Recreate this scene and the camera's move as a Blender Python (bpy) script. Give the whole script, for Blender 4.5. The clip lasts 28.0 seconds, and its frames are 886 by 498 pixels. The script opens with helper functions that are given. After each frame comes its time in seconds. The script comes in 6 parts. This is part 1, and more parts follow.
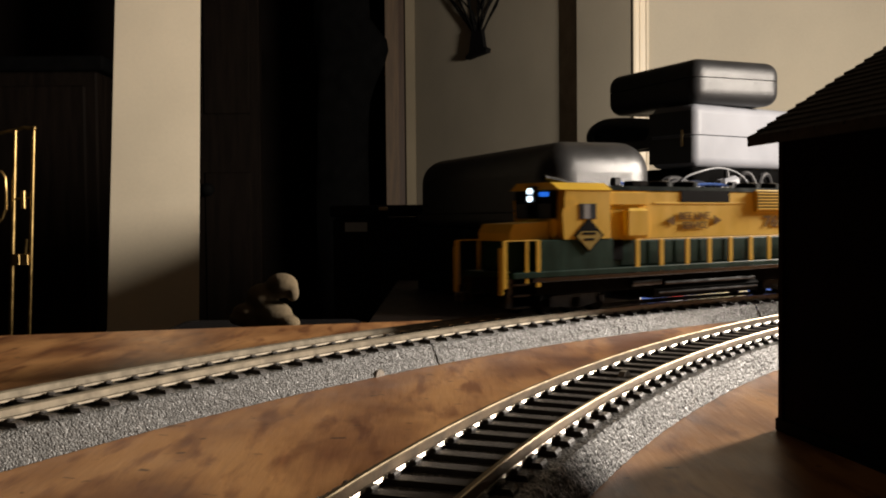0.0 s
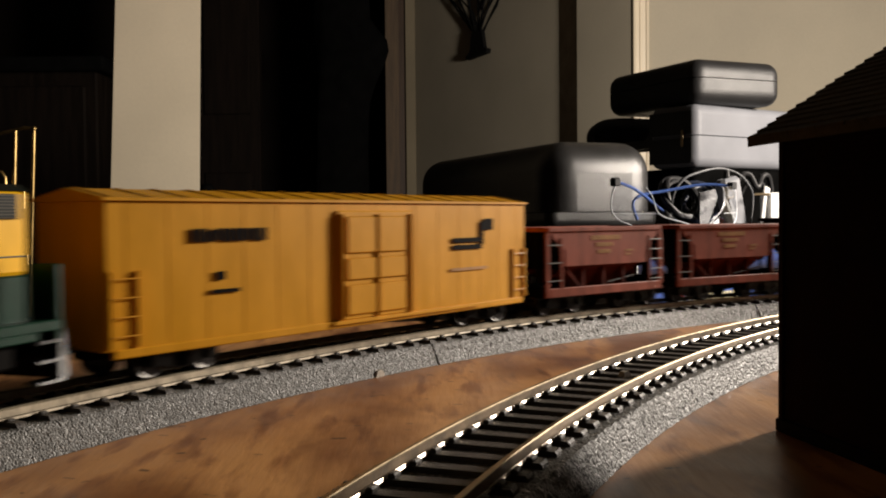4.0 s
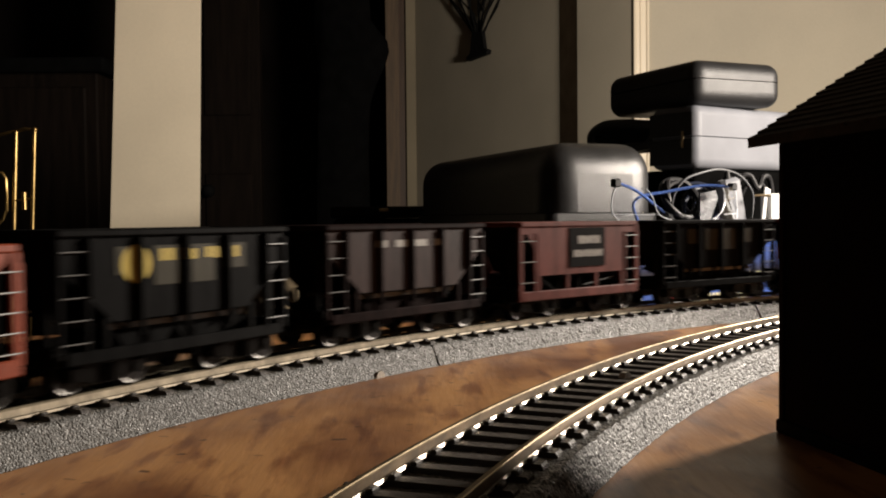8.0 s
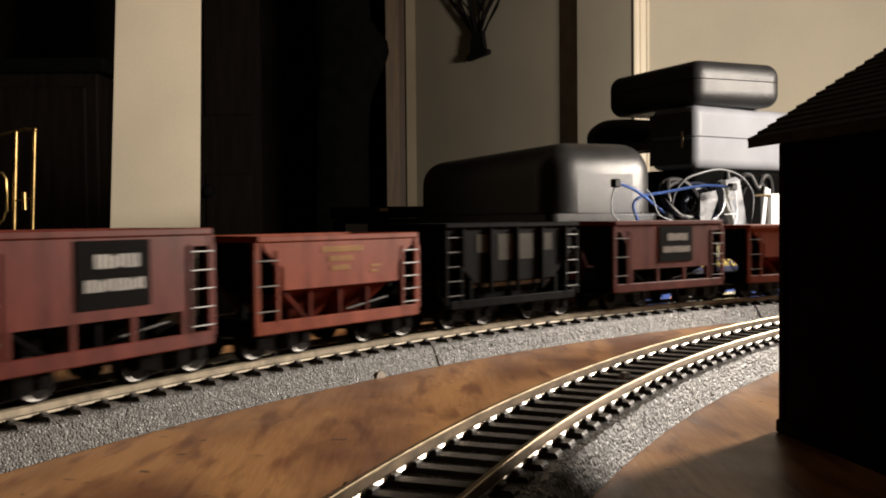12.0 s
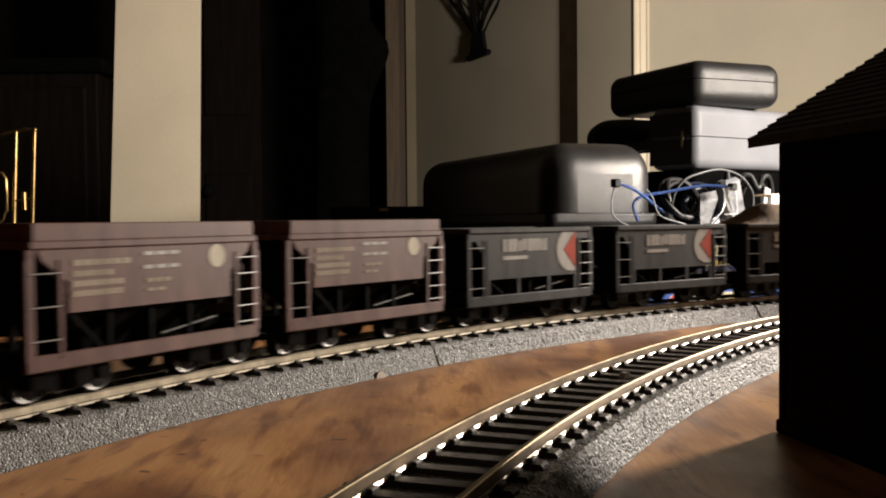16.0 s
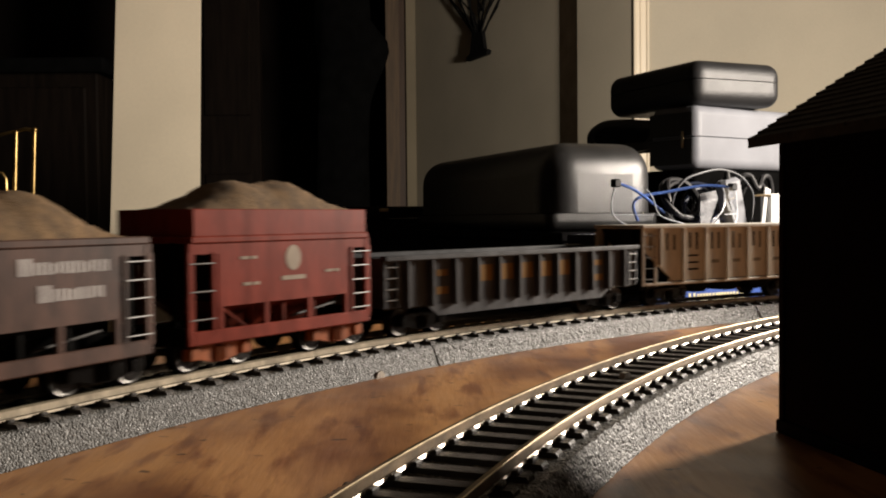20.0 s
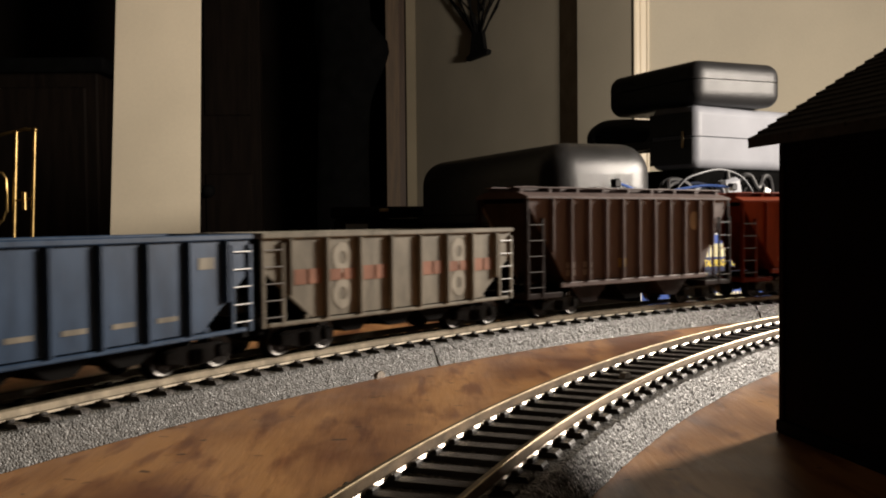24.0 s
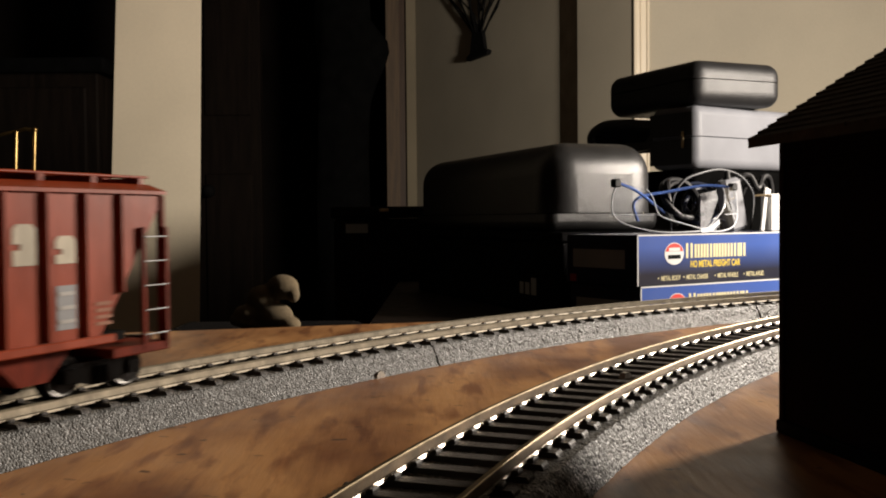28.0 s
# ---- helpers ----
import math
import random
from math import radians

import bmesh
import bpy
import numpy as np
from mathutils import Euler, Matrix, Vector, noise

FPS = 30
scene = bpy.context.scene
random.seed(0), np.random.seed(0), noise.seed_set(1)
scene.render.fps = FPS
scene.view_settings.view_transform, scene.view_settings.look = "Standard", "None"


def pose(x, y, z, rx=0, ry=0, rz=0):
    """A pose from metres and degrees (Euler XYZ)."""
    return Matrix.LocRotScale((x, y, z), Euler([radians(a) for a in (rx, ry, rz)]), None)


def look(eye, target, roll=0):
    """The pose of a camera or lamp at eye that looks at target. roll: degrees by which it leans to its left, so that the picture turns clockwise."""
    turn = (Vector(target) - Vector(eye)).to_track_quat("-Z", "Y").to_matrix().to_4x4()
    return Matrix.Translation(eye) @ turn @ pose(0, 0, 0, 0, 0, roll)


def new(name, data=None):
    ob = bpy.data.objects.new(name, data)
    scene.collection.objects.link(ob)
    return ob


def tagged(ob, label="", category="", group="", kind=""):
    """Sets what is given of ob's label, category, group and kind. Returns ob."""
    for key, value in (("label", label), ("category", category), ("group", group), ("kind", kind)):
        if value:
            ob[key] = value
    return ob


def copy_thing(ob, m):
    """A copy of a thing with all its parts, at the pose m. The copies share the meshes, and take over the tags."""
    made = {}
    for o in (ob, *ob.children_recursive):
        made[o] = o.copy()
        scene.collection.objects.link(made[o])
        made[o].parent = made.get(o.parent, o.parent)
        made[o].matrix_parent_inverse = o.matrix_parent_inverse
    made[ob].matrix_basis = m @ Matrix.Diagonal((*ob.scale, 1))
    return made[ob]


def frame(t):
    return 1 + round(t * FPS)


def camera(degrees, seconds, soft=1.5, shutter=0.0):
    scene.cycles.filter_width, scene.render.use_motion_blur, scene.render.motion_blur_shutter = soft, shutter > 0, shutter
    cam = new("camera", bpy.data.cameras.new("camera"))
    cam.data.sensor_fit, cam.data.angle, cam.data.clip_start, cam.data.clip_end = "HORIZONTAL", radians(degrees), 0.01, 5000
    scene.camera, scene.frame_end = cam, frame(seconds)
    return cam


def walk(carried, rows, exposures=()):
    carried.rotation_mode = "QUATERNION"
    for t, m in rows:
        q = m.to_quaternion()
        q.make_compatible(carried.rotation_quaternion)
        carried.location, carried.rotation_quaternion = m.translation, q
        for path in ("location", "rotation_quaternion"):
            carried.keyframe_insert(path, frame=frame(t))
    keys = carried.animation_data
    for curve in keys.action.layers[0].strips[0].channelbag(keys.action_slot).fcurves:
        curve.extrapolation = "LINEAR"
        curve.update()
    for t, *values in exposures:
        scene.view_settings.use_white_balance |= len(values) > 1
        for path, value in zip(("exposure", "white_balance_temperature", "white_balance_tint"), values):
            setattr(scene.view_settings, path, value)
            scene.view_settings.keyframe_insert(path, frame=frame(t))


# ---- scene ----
# A model railway at night: camera at car height inside the curve, one lamp off to the side.
EYE = Vector((0.0, 0.0, 0.0494))
PITCH, ROLL = -1.759, -0.51
cam = camera(47.82, 28.0, soft=2.0, shutter=0.6)


def aim(pitch, yaw):
    a, b = radians(pitch), radians(yaw)
    return look(EYE, EYE + Vector((math.sin(b) * math.cos(a), math.cos(b) * math.cos(a), math.sin(a))), ROLL)


walk(cam, [(0.0, aim(PITCH - 0.085, 0.03)), (3.5, aim(PITCH - 0.075, 0.025)), (6.0, aim(PITCH - 0.02, 0.0)),
           (14.5, aim(PITCH, 0.0)), (28.0, aim(PITCH, -0.01))],
     exposures=[(0.0, 0.0), (1.2, -0.03), (2.0, -0.18), (3.0, -0.30), (3.8, -0.30), (5.5, -0.2), (7.0, -0.1), (8.5, -0.06), (10.0, 0.02), (18.0, 0.02),
                (21.0, -0.05), (24.0, -0.14), (26.0, -0.1), (27.0, -0.16), (28.0, -0.18)])

# ---- light ----
world = bpy.data.worlds.new("world")
scene.world = world
world.use_nodes = True
world.node_tree.nodes["Background"].inputs[0].default_value = (0.9, 0.75, 0.55, 1)
world.node_tree.nodes["Background"].inputs[1].default_value = 0.0005


def point_lamp(name, at, watts, radius, colour):
    d = bpy.data.lights.new(name, "POINT")
    d.energy, d.shadow_soft_size, d.color = watts, radius, colour
    ob = new(name, d)
    ob.matrix_world = Matrix.Translation(at)
    return ob


point_lamp("desk_lamp_light", (0.70, 0.785, 0.262), 65.0, 0.07, (1.0, 0.885, 0.765))

# ---- materials ----


def mat(name, base, rough=0.6, metal=0.0, vary=0.25, size=60.0, bump=0.15, fine=900.0, emit=None, glass=False, spec=0.5, dark=None, stretch=None):
    """A procedural surface: two scales of noise over a base colour, roughness variation and fine relief."""
    m = bpy.data.materials.new(name)
    m.use_nodes = True
    nt = m.node_tree
    b = nt.nodes["Principled BSDF"]
    b.inputs["Base Color"].default_value = (*base, 1)
    b.inputs["Roughness"].default_value = rough
    b.inputs["Metallic"].default_value = metal
    b.inputs["Specular IOR Level"].default_value = spec
    if glass:
        b.inputs["Transmission Weight"].default_value = 1.0
        b.inputs["IOR"].default_value = 1.45
        return m
    if emit:
        b.inputs["Emission Color"].default_value = (*emit[:3], 1)
        b.inputs["Emission Strength"].default_value = emit[3]
        return m
    tc = nt.nodes.new("ShaderNodeTexCoord")
    mp = nt.nodes.new("ShaderNodeMapping")
    if stretch:
        mp.inputs["Scale"].default_value = stretch
    nt.links.new(tc.outputs["Object"], mp.inputs[0])
    n1, n2 = nt.nodes.new("ShaderNodeTexNoise"), nt.nodes.new("ShaderNodeTexNoise")
    n1.inputs["Scale"].default_value, n1.inputs["Detail"].default_value = size, 5.0
    n2.inputs["Scale"].default_value, n2.inputs["Detail"].default_value = fine, 3.0
    for n in (n1, n2):
        nt.links.new(mp.outputs[0], n.inputs["Vector"])
    mix = nt.nodes.new("ShaderNodeMath")
    mix.operation = "MULTIPLY_ADD"
    mix.inputs[1].default_value = 0.35
    nt.links.new(n2.outputs["Fac"], mix.inputs[0])
    nt.links.new(n1.outputs["Fac"], mix.inputs[2])
    ramp = nt.nodes.new("ShaderNodeValToRGB")
    lo = dark if dark else [c * (1 - vary) for c in base]
    hi = [min(1, c * (1 + vary * 0.6)) for c in base]
    ramp.color_ramp.elements[0].position, ramp.color_ramp.elements[1].position = 0.48, 0.88
    ramp.color_ramp.elements[0].color, ramp.color_ramp.elements[1].color = (*lo, 1), (*hi, 1)
    nt.links.new(mix.outputs[0], ramp.inputs[0])
    nt.links.new(ramp.outputs[0], b.inputs["Base Color"])
    mr = nt.nodes.new("ShaderNodeMapRange")
    mr.inputs["To Min"].default_value, mr.inputs["To Max"].default_value = max(0.03, rough - 0.12), min(1, rough + 0.12)
    nt.links.new(n1.outputs["Fac"], mr.inputs[0])
    nt.links.new(mr.outputs[0], b.inputs["Roughness"])
    if bump:
        bp = nt.nodes.new("ShaderNodeBump")
        bp.inputs["Strength"].default_value = bump
        bp.inputs["Distance"].default_value = 0.0006
        nt.links.new(n2.outputs["Fac"], bp.inputs["Height"])
        nt.links.new(bp.outputs[0], b.inputs["Normal"])
    return m


def wood_mat(name, light, dark, rough=0.45):
    """Stained plywood: long grain streaks, blotchy stain and scattered dark spots."""
    m = mat(name, light, rough, bump=0)
    nt = m.node_tree
    b = nt.nodes["Principled BSDF"]
    tc = nt.nodes.new("ShaderNodeTexCoord")

    def noise_at(scale, stretch, detail, distortion=0.0):
        mp = nt.nodes.new("ShaderNodeMapping")
        mp.inputs["Scale"].default_value = stretch
        mp.inputs["Rotation"].default_value = (0, 0, radians(28))
        n = nt.nodes.new("ShaderNodeTexNoise")
        n.inputs["Scale"].default_value, n.inputs["Detail"].default_value = scale, detail
        n.inputs["Distortion"].default_value = distortion
        nt.links.new(tc.outputs["Object"], mp.inputs[0])
        nt.links.new(mp.outputs[0], n.inputs["Vector"])
        return n.outputs["Fac"]

    def ramp(fac, a, c, p0, p1):
        r = nt.nodes.new("ShaderNodeValToRGB")
        r.color_ramp.elements[0].position, r.color_ramp.elements[1].position = p0, p1
        r.color_ramp.elements[0].color, r.color_ramp.elements[1].color = (*a, 1), (*c, 1)
        nt.links.new(fac, r.inputs[0])
        return r.outputs[0]

    def mult(a, c, fac):
        x = nt.nodes.new("ShaderNodeMix")
        x.data_type, x.blend_type = "RGBA", "MULTIPLY"
        x.inputs[0].default_value = fac
        nt.links.new(a, x.inputs[6])
        nt.links.new(c, x.inputs[7])
        return x.outputs[2]

    grain = ramp(noise_at(14, (4, 1, 1), 6, 0.6), dark, light, 0.30, 0.58)
    blotch = ramp(noise_at(13, (2.6, 1, 1), 8, 0.35), (0.30, 0.19, 0.15), (1, 1, 1), 0.36, 0.58)
    smear = ramp(noise_at(34, (4.5, 1, 1), 8, 0.3), (0.36, 0.22, 0.18), (1, 1, 1), 0.34, 0.47)
    spots = ramp(noise_at(150, (1, 1.5, 1), 2), (0.12, 0.09, 0.09), (1, 1, 1), 0.28, 0.32)
    nt.links.new(mult(mult(mult(grain, blotch, 0.9), smear, 0.75), spots, 0.85), b.inputs["Base Color"])
    bp = nt.nodes.new("ShaderNodeBump")
    bp.inputs["Strength"].default_value, bp.inputs["Distance"].default_value = 0.25, 0.0005
    nt.links.new(noise_at(60, (9, 1, 1), 5), bp.inputs["Height"])
    nt.links.new(bp.outputs[0], b.inputs["Normal"])
    return m


def ballast_mat(name, low, mid, speck, rough, spec, relief, grain=1900):
    """Grey moulded roadbed with a granular stone texture and pale specks."""
    m = mat(name, (0.30, 0.30, 0.29), 0.5, bump=0)
    nt = m.node_tree
    b = nt.nodes["Principled BSDF"]
    tc = nt.nodes.new("ShaderNodeTexCoord")
    v = nt.nodes.new("ShaderNodeTexVoronoi")
    v.inputs["Scale"].default_value = grain
    nt.links.new(tc.outputs["Object"], v.inputs["Vector"])
    r = nt.nodes.new("ShaderNodeValToRGB")
    r.color_ramp.elements[0].color, r.color_ramp.elements[1].color = (low, low, low * 0.96, 1), (mid, mid, mid * 0.96, 1)
    r.color_ramp.elements[1].position = 0.84
    e = r.color_ramp.elements.new(0.93)
    e.color = (speck, speck, speck * 0.97, 1)
    sep = nt.nodes.new("ShaderNodeSeparateColor")
    nt.links.new(v.outputs["Color"], sep.inputs[0])
    nt.links.new(sep.outputs[0], r.inputs[0])
    nt.links.new(r.outputs[0], b.inputs["Base Color"])
    n = nt.nodes.new("ShaderNodeTexNoise")
    n.inputs["Scale"].default_value, n.inputs["Detail"].default_value = 700, 4
    nt.links.new(tc.outputs["Object"], n.inputs["Vector"])
    ad = nt.nodes.new("ShaderNodeMath")
    ad.operation = "SUBTRACT"
    nt.links.new(n.outputs["Fac"], ad.inputs[0])
    nt.links.new(v.outputs["Distance"], ad.inputs[1])
    bp = nt.nodes.new("ShaderNodeBump")
    bp.inputs["Strength"].default_value, bp.inputs["Distance"].default_value = 1.0, relief
    nt.links.new(ad.outputs[0], bp.inputs["Height"])
    nt.links.new(bp.outputs[0], b.inputs["Normal"])
    b.inputs["Roughness"].default_value = rough
    b.inputs["Specular IOR Level"].default_value = spec
    for l in list(b.inputs["Roughness"].links):
        nt.links.remove(l)
    return m


WOOD = wood_mat("stained_plywood", (0.56, 0.28, 0.102), (0.38, 0.168, 0.057), 0.4)
WOOD.node_tree.nodes["Principled BSDF"].inputs["Specular IOR Level"].default_value = 0.6
DESKWOOD = wood_mat("dark_desk_wood", (0.022, 0.013, 0.008), (0.012, 0.007, 0.005))
BALLAST = ballast_mat("moulded_ballast", 0.13, 0.17, 0.34, 0.38, 0.22, 0.0004)
NEWBALLAST = ballast_mat("glossy_moulded_ballast", 0.085, 0.135, 0.30, 0.4, 0.085, 0.0004, 1500)
NICKEL = mat("bright_nickel_rail_foot", (0.42, 0.37, 0.31), 0.4, 1.0, 0.1, 200, 0.05)
RAIL = mat("nickel_silver_rail", (0.42, 0.335, 0.21), 0.36, 1.0, 0.25, 90, 0.05)
TIE = mat("black_plastic_tie", (0.068, 0.058, 0.05), 0.55, 0, 0.6, 150, 0.8, 500, stretch=(4, 0.5, 1), spec=0.26)
RAILWEB = mat("tarnished_rail_side", (0.43, 0.365, 0.265), 0.5, 0.3, 0.3, 200, 0.1)
DULLHEAD = mat("dull_rail_head", (0.235, 0.20, 0.135), 0.5, 0.5, 0.3, 120, 0.05)
GOLDWEB = mat("golden_rail_side", (0.22, 0.155, 0.09), 0.5, 0.4, 0.4, 150, 0.1)
WALL = mat("cream_wall_paint", (0.43, 0.385, 0.295), 0.75, 0, 0.08, 6, 0.12, 300)
WHITE = mat("white_gloss_trim", (0.80, 0.70, 0.53), 0.45, 0, 0.06, 8, 0.05, 200)
POSTPAINT = mat("cream_post_paint", (0.87, 0.765, 0.58), 0.5, 0, 0.07, 9, 0.06, 220)
BROWN = mat("brown_stained_trim", (0.064, 0.035, 0.018), 0.5, 0, 0.35, 20, 0.2, 200, stretch=(6, 6, 0.5))
JAMB = mat("tan_brown_wood", (0.115, 0.075, 0.042), 0.6, 0, 0.35, 20, 0.2, 200, stretch=(6, 6, 0.5))
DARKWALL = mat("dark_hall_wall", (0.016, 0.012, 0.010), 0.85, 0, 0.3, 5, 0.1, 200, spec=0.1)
CARPET = mat("dark_carpet", (0.025, 0.02, 0.017), 0.95, 0, 0.4, 20, 0.6, 400)
OLIVE = mat("dull_olive_brown_trim", (0.42, 0.34, 0.24), 0.8, 0, 0.2, 20, 0.1, 200, spec=0.05)
TANLIGHT = mat("olive_tan_panel", (0.235, 0.20, 0.138), 0.8, 0, 0.1, 7, 0.15, 250, spec=0.1)
UNSEENWALL = mat("dark_unseen_wall", (0.064, 0.042, 0.026), 0.7, 0, 0.25, 6, 0.15, 200)
CEIL = mat("dark_unseen_ceiling", (0.102, 0.083, 0.064), 0.85, 0, 0.05, 5, 0.2, 150)
CASEDULL = mat("worn_charcoal_plastic", (0.014, 0.0138, 0.014), 0.36, 0, 0.5, 25, 0.5, 1500, spec=0.7)
CASEBLACK = mat("black_case_plastic", (0.0065, 0.0065, 0.007), 0.46, 0, 0.15, 40, 0.5, 1500, spec=0.4)
CASEGREY = mat("grey_case_plastic", (0.118, 0.122, 0.135), 0.5, 0, 0.1, 30, 0.4, 1500, spec=0.2)
BLACKCARD = mat("black_card", (0.006, 0.0055, 0.006), 0.8, 0, 0.3, 40, 0.1, 500, spec=0.05)
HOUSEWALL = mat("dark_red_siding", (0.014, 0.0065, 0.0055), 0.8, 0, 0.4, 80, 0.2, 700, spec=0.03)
SHINGLE = mat("grey_brown_shingle", (0.05, 0.042, 0.033), 0.85, 0, 0.35, 200, 0.3, 900, spec=0.15)

# ---- mesh helpers (millimetres in, metres out) ----


class Shape:
    """Vertices and faces of one part, gathered in millimetres."""

    def __init__(self):
        self.v, self.f = [], []

    def add(self, verts, faces):
        n = len(self.v)
        self.v += [tuple(p) for p in verts]
        self.f += [[n + i for i in q] for q in faces]
        return self

    def box(self, x0, x1, y0, y1, z0, z1, c=0.0):
        if c <= 0:
            vs = [(x, y, z) for z in (z0, z1) for y in (y0, y1) for x in (x0, x1)]
            return self.add(vs, [(0, 2, 3, 1), (4, 5, 7, 6), (0, 1, 5, 4), (2, 6, 7, 3), (0, 4, 6, 2), (1, 3, 7, 5)])
        c = min(c, (x1 - x0) / 2.01, (y1 - y0) / 2.01, (z1 - z0) / 2.01)
        ring = [(x0 + c, y0), (x1 - c, y0), (x1, y0 + c), (x1, y1 - c), (x1 - c, y1), (x0 + c, y1), (x0, y1 - c), (x0, y0 + c)]
        mx, my = (x0 + x1) / 2, (y0 + y1) / 2

        def inset(p):
            return (p[0] + math.copysign(c, mx - p[0]) * (abs(p[0] - mx) > 1e-9) * 0.8, p[1] + math.copysign(c, my - p[1]) * 0.8)
        small = [inset(p) for p in ring]
        vs = [(*p, z0) for p in small] + [(*p, z0 + c) for p in ring] + [(*p, z1 - c) for p in ring] + [(*p, z1) for p in small]
        fs = [tuple(range(7, -1, -1)), tuple(range(24, 32))]
        for k in (0, 8, 16):
            fs += [(k + i, k + (i + 1) % 8, k + 8 + (i + 1) % 8, k + 8 + i) for i in range(8)]
        return self.add(vs, fs)

    def prism(self, poly, a, b, axis="y"):
        """A polygon carried from a to b along one axis; its pairs are the other two coordinates in order."""
        n = len(poly)
        put = {"y": lambda p, q: (p[0], q, p[1]), "x": lambda p, q: (q, p[0], p[1]), "z": lambda p, q: (p[0], p[1], q)}[axis]
        vs = [put(p, a) for p in poly] + [put(p, b) for p in poly]
        fs = [tuple(range(n)), tuple(range(2 * n - 1, n - 1, -1))] + [(i, n + i, n + (i + 1) % n, (i + 1) % n) for i in range(n)]
        return self.add(vs, fs)

    def rod(self, p, q, r, n=8, r2=None):
        p, q = Vector(p), Vector(q)
        d = (q - p).normalized()
        u = d.orthogonal().normalized()
        w = d.cross(u)
        r2 = r if r2 is None else r2
        ring = lambda c, k: [c + k * (math.cos(2 * math.pi * i / n) * u + math.sin(2 * math.pi * i / n) * w) for i in range(n)]
        return self.add(ring(p, r) + ring(q, r2), [tuple(range(n - 1, -1, -1)), tuple(range(n, 2 * n))] + [(i, (i + 1) % n, n + (i + 1) % n, n + i) for i in range(n)])

    def tube(self, pts, r, n=8):
        """A round bar along a line of points."""
        pts = [Vector(p) for p in pts]
        vs, fs = [], []
        up = Vector((0.3, 0.2, 0.93))
        for i, c in enumerate(pts):
            d = (pts[min(i + 1, len(pts) - 1)] - pts[max(i - 1, 0)]).normalized()
            u = d.cross(up).normalized()
            w = d.cross(u)
            vs += [c + r * (math.cos(2 * math.pi * k / n) * u + math.sin(2 * math.pi * k / n) * w) for k in range(n)]
        for i in range(len(pts) - 1):
            fs += [(i * n + k, i * n + (k + 1) % n, (i + 1) * n + (k + 1) % n, (i + 1) * n + k) for k in range(n)]
        fs += [tuple(range(n - 1, -1, -1)), tuple(range((len(pts) - 1) * n, len(pts) * n))]
        return self.add(vs, fs)

    def sweep(self, section, path, closed=True):
        """A section (across, up) carried along a flat path of (x, y, nx, ny)."""
        n, m = len(section), len(path)
        vs = [(x + a * nx, y + a * ny, z) for x, y, nx, ny in path for a, z in section]
        fs = []
        for i in range(m if closed else m - 1):
            j = (i + 1) % m
            fs += [(i * n + k, j * n + k, j * n + (k + 1) % n, i * n + (k + 1) % n) for k in range(n)]
        if not closed:
            fs += [tuple(range(n)), tuple(range(m * n - 1, (m - 1) * n - 1, -1))]
        return self.add(vs, fs)

    def ball(self, c, r, nu=12, nv=8):
        cx, cy, cz = c
        rx, ry, rz = r if isinstance(r, tuple) else (r, r, r)
        vs = [(cx + rx * math.sin(math.pi * j / nv) * math.cos(2 * math.pi * i / nu), cy + ry * math.sin(math.pi * j / nv) * math.sin(2 * math.pi * i / nu), cz + rz * math.cos(math.pi * j / nv)) for j in range(nv + 1) for i in range(nu)]
        fs = [(j * nu + i, (j + 1) * nu + i, (j + 1) * nu + (i + 1) % nu, j * nu + (i + 1) % nu) for j in range(nv) for i in range(nu)]
        return self.add(vs, fs)


def mesh_of(name, shape, material, smooth=False, k=0.001):
    me = bpy.data.meshes.new(name)
    me.from_pydata([(x * k, y * k, z * k) for x, y, z in shape.v], [], shape.f)
    bm = bmesh.new()
    bm.from_mesh(me)
    bmesh.ops.remove_doubles(bm, verts=bm.verts, dist=1e-7)
    bmesh.ops.recalc_face_normals(bm, faces=bm.faces)
    bm.to_mesh(me)
    bm.free()
    me.materials.append(material)
    if smooth:
        me.shade_smooth()
        me.set_sharp_from_angle(angle=radians(38))
    return me


def part(name, shape, material, parent=None, label="", smooth=False, at=None):
    """One mesh object under a thing or a part (or at top level)."""
    ob = new(name, mesh_of(name, shape, material, smooth))
    if parent is not None:
        ob.parent = parent
    if at is not None:
        ob.matrix_basis = at
    if label:
        tagged(ob, label)
    return ob


def thing(name, label, category, m=None, group="", kind=""):
    ob = new(name)
    ob.empty_display_size = 0.02
    if m is not None:
        ob.matrix_basis = m
    return tagged(ob, label, category, group, kind)


def crisp_flats(bm):
    """Smooth shading on the rounded edges alone; the large flat faces keep their own normals."""
    bm.normal_update()
    for f in bm.faces:
        f.smooth = True
    for e in bm.edges:
        e.smooth = not any(max(abs(c) for c in f.normal) > 0.9995 for f in e.link_faces)


def half_shell(name, dims, r, material, parent, at, up):
    """Half of a moulded case: rounded upright edges and rounded far side, crisp at the seam."""
    bm = bmesh.new()
    bmesh.ops.create_cube(bm, size=1.0)
    seam = -0.5 if up else 0.5
    edges = [e for e in bm.edges if not all(abs(v.co.z - seam) < 1e-6 for v in e.verts)]
    for v in bm.verts:
        v.co = Vector((v.co.x * dims[0], v.co.y * dims[1], (v.co.z + 0.5) * dims[2])) * 0.001
    bmesh.ops.bevel(bm, geom=edges, offset=r * 0.001, segments=7, affect="EDGES", profile=0.5)
    me = bpy.data.meshes.new(name)
    crisp_flats(bm)
    bm.to_mesh(me)
    bm.free()
    me.materials.append(material)
    ob = new(name, me)
    ob.parent = parent
    ob.matrix_basis = at
    return ob


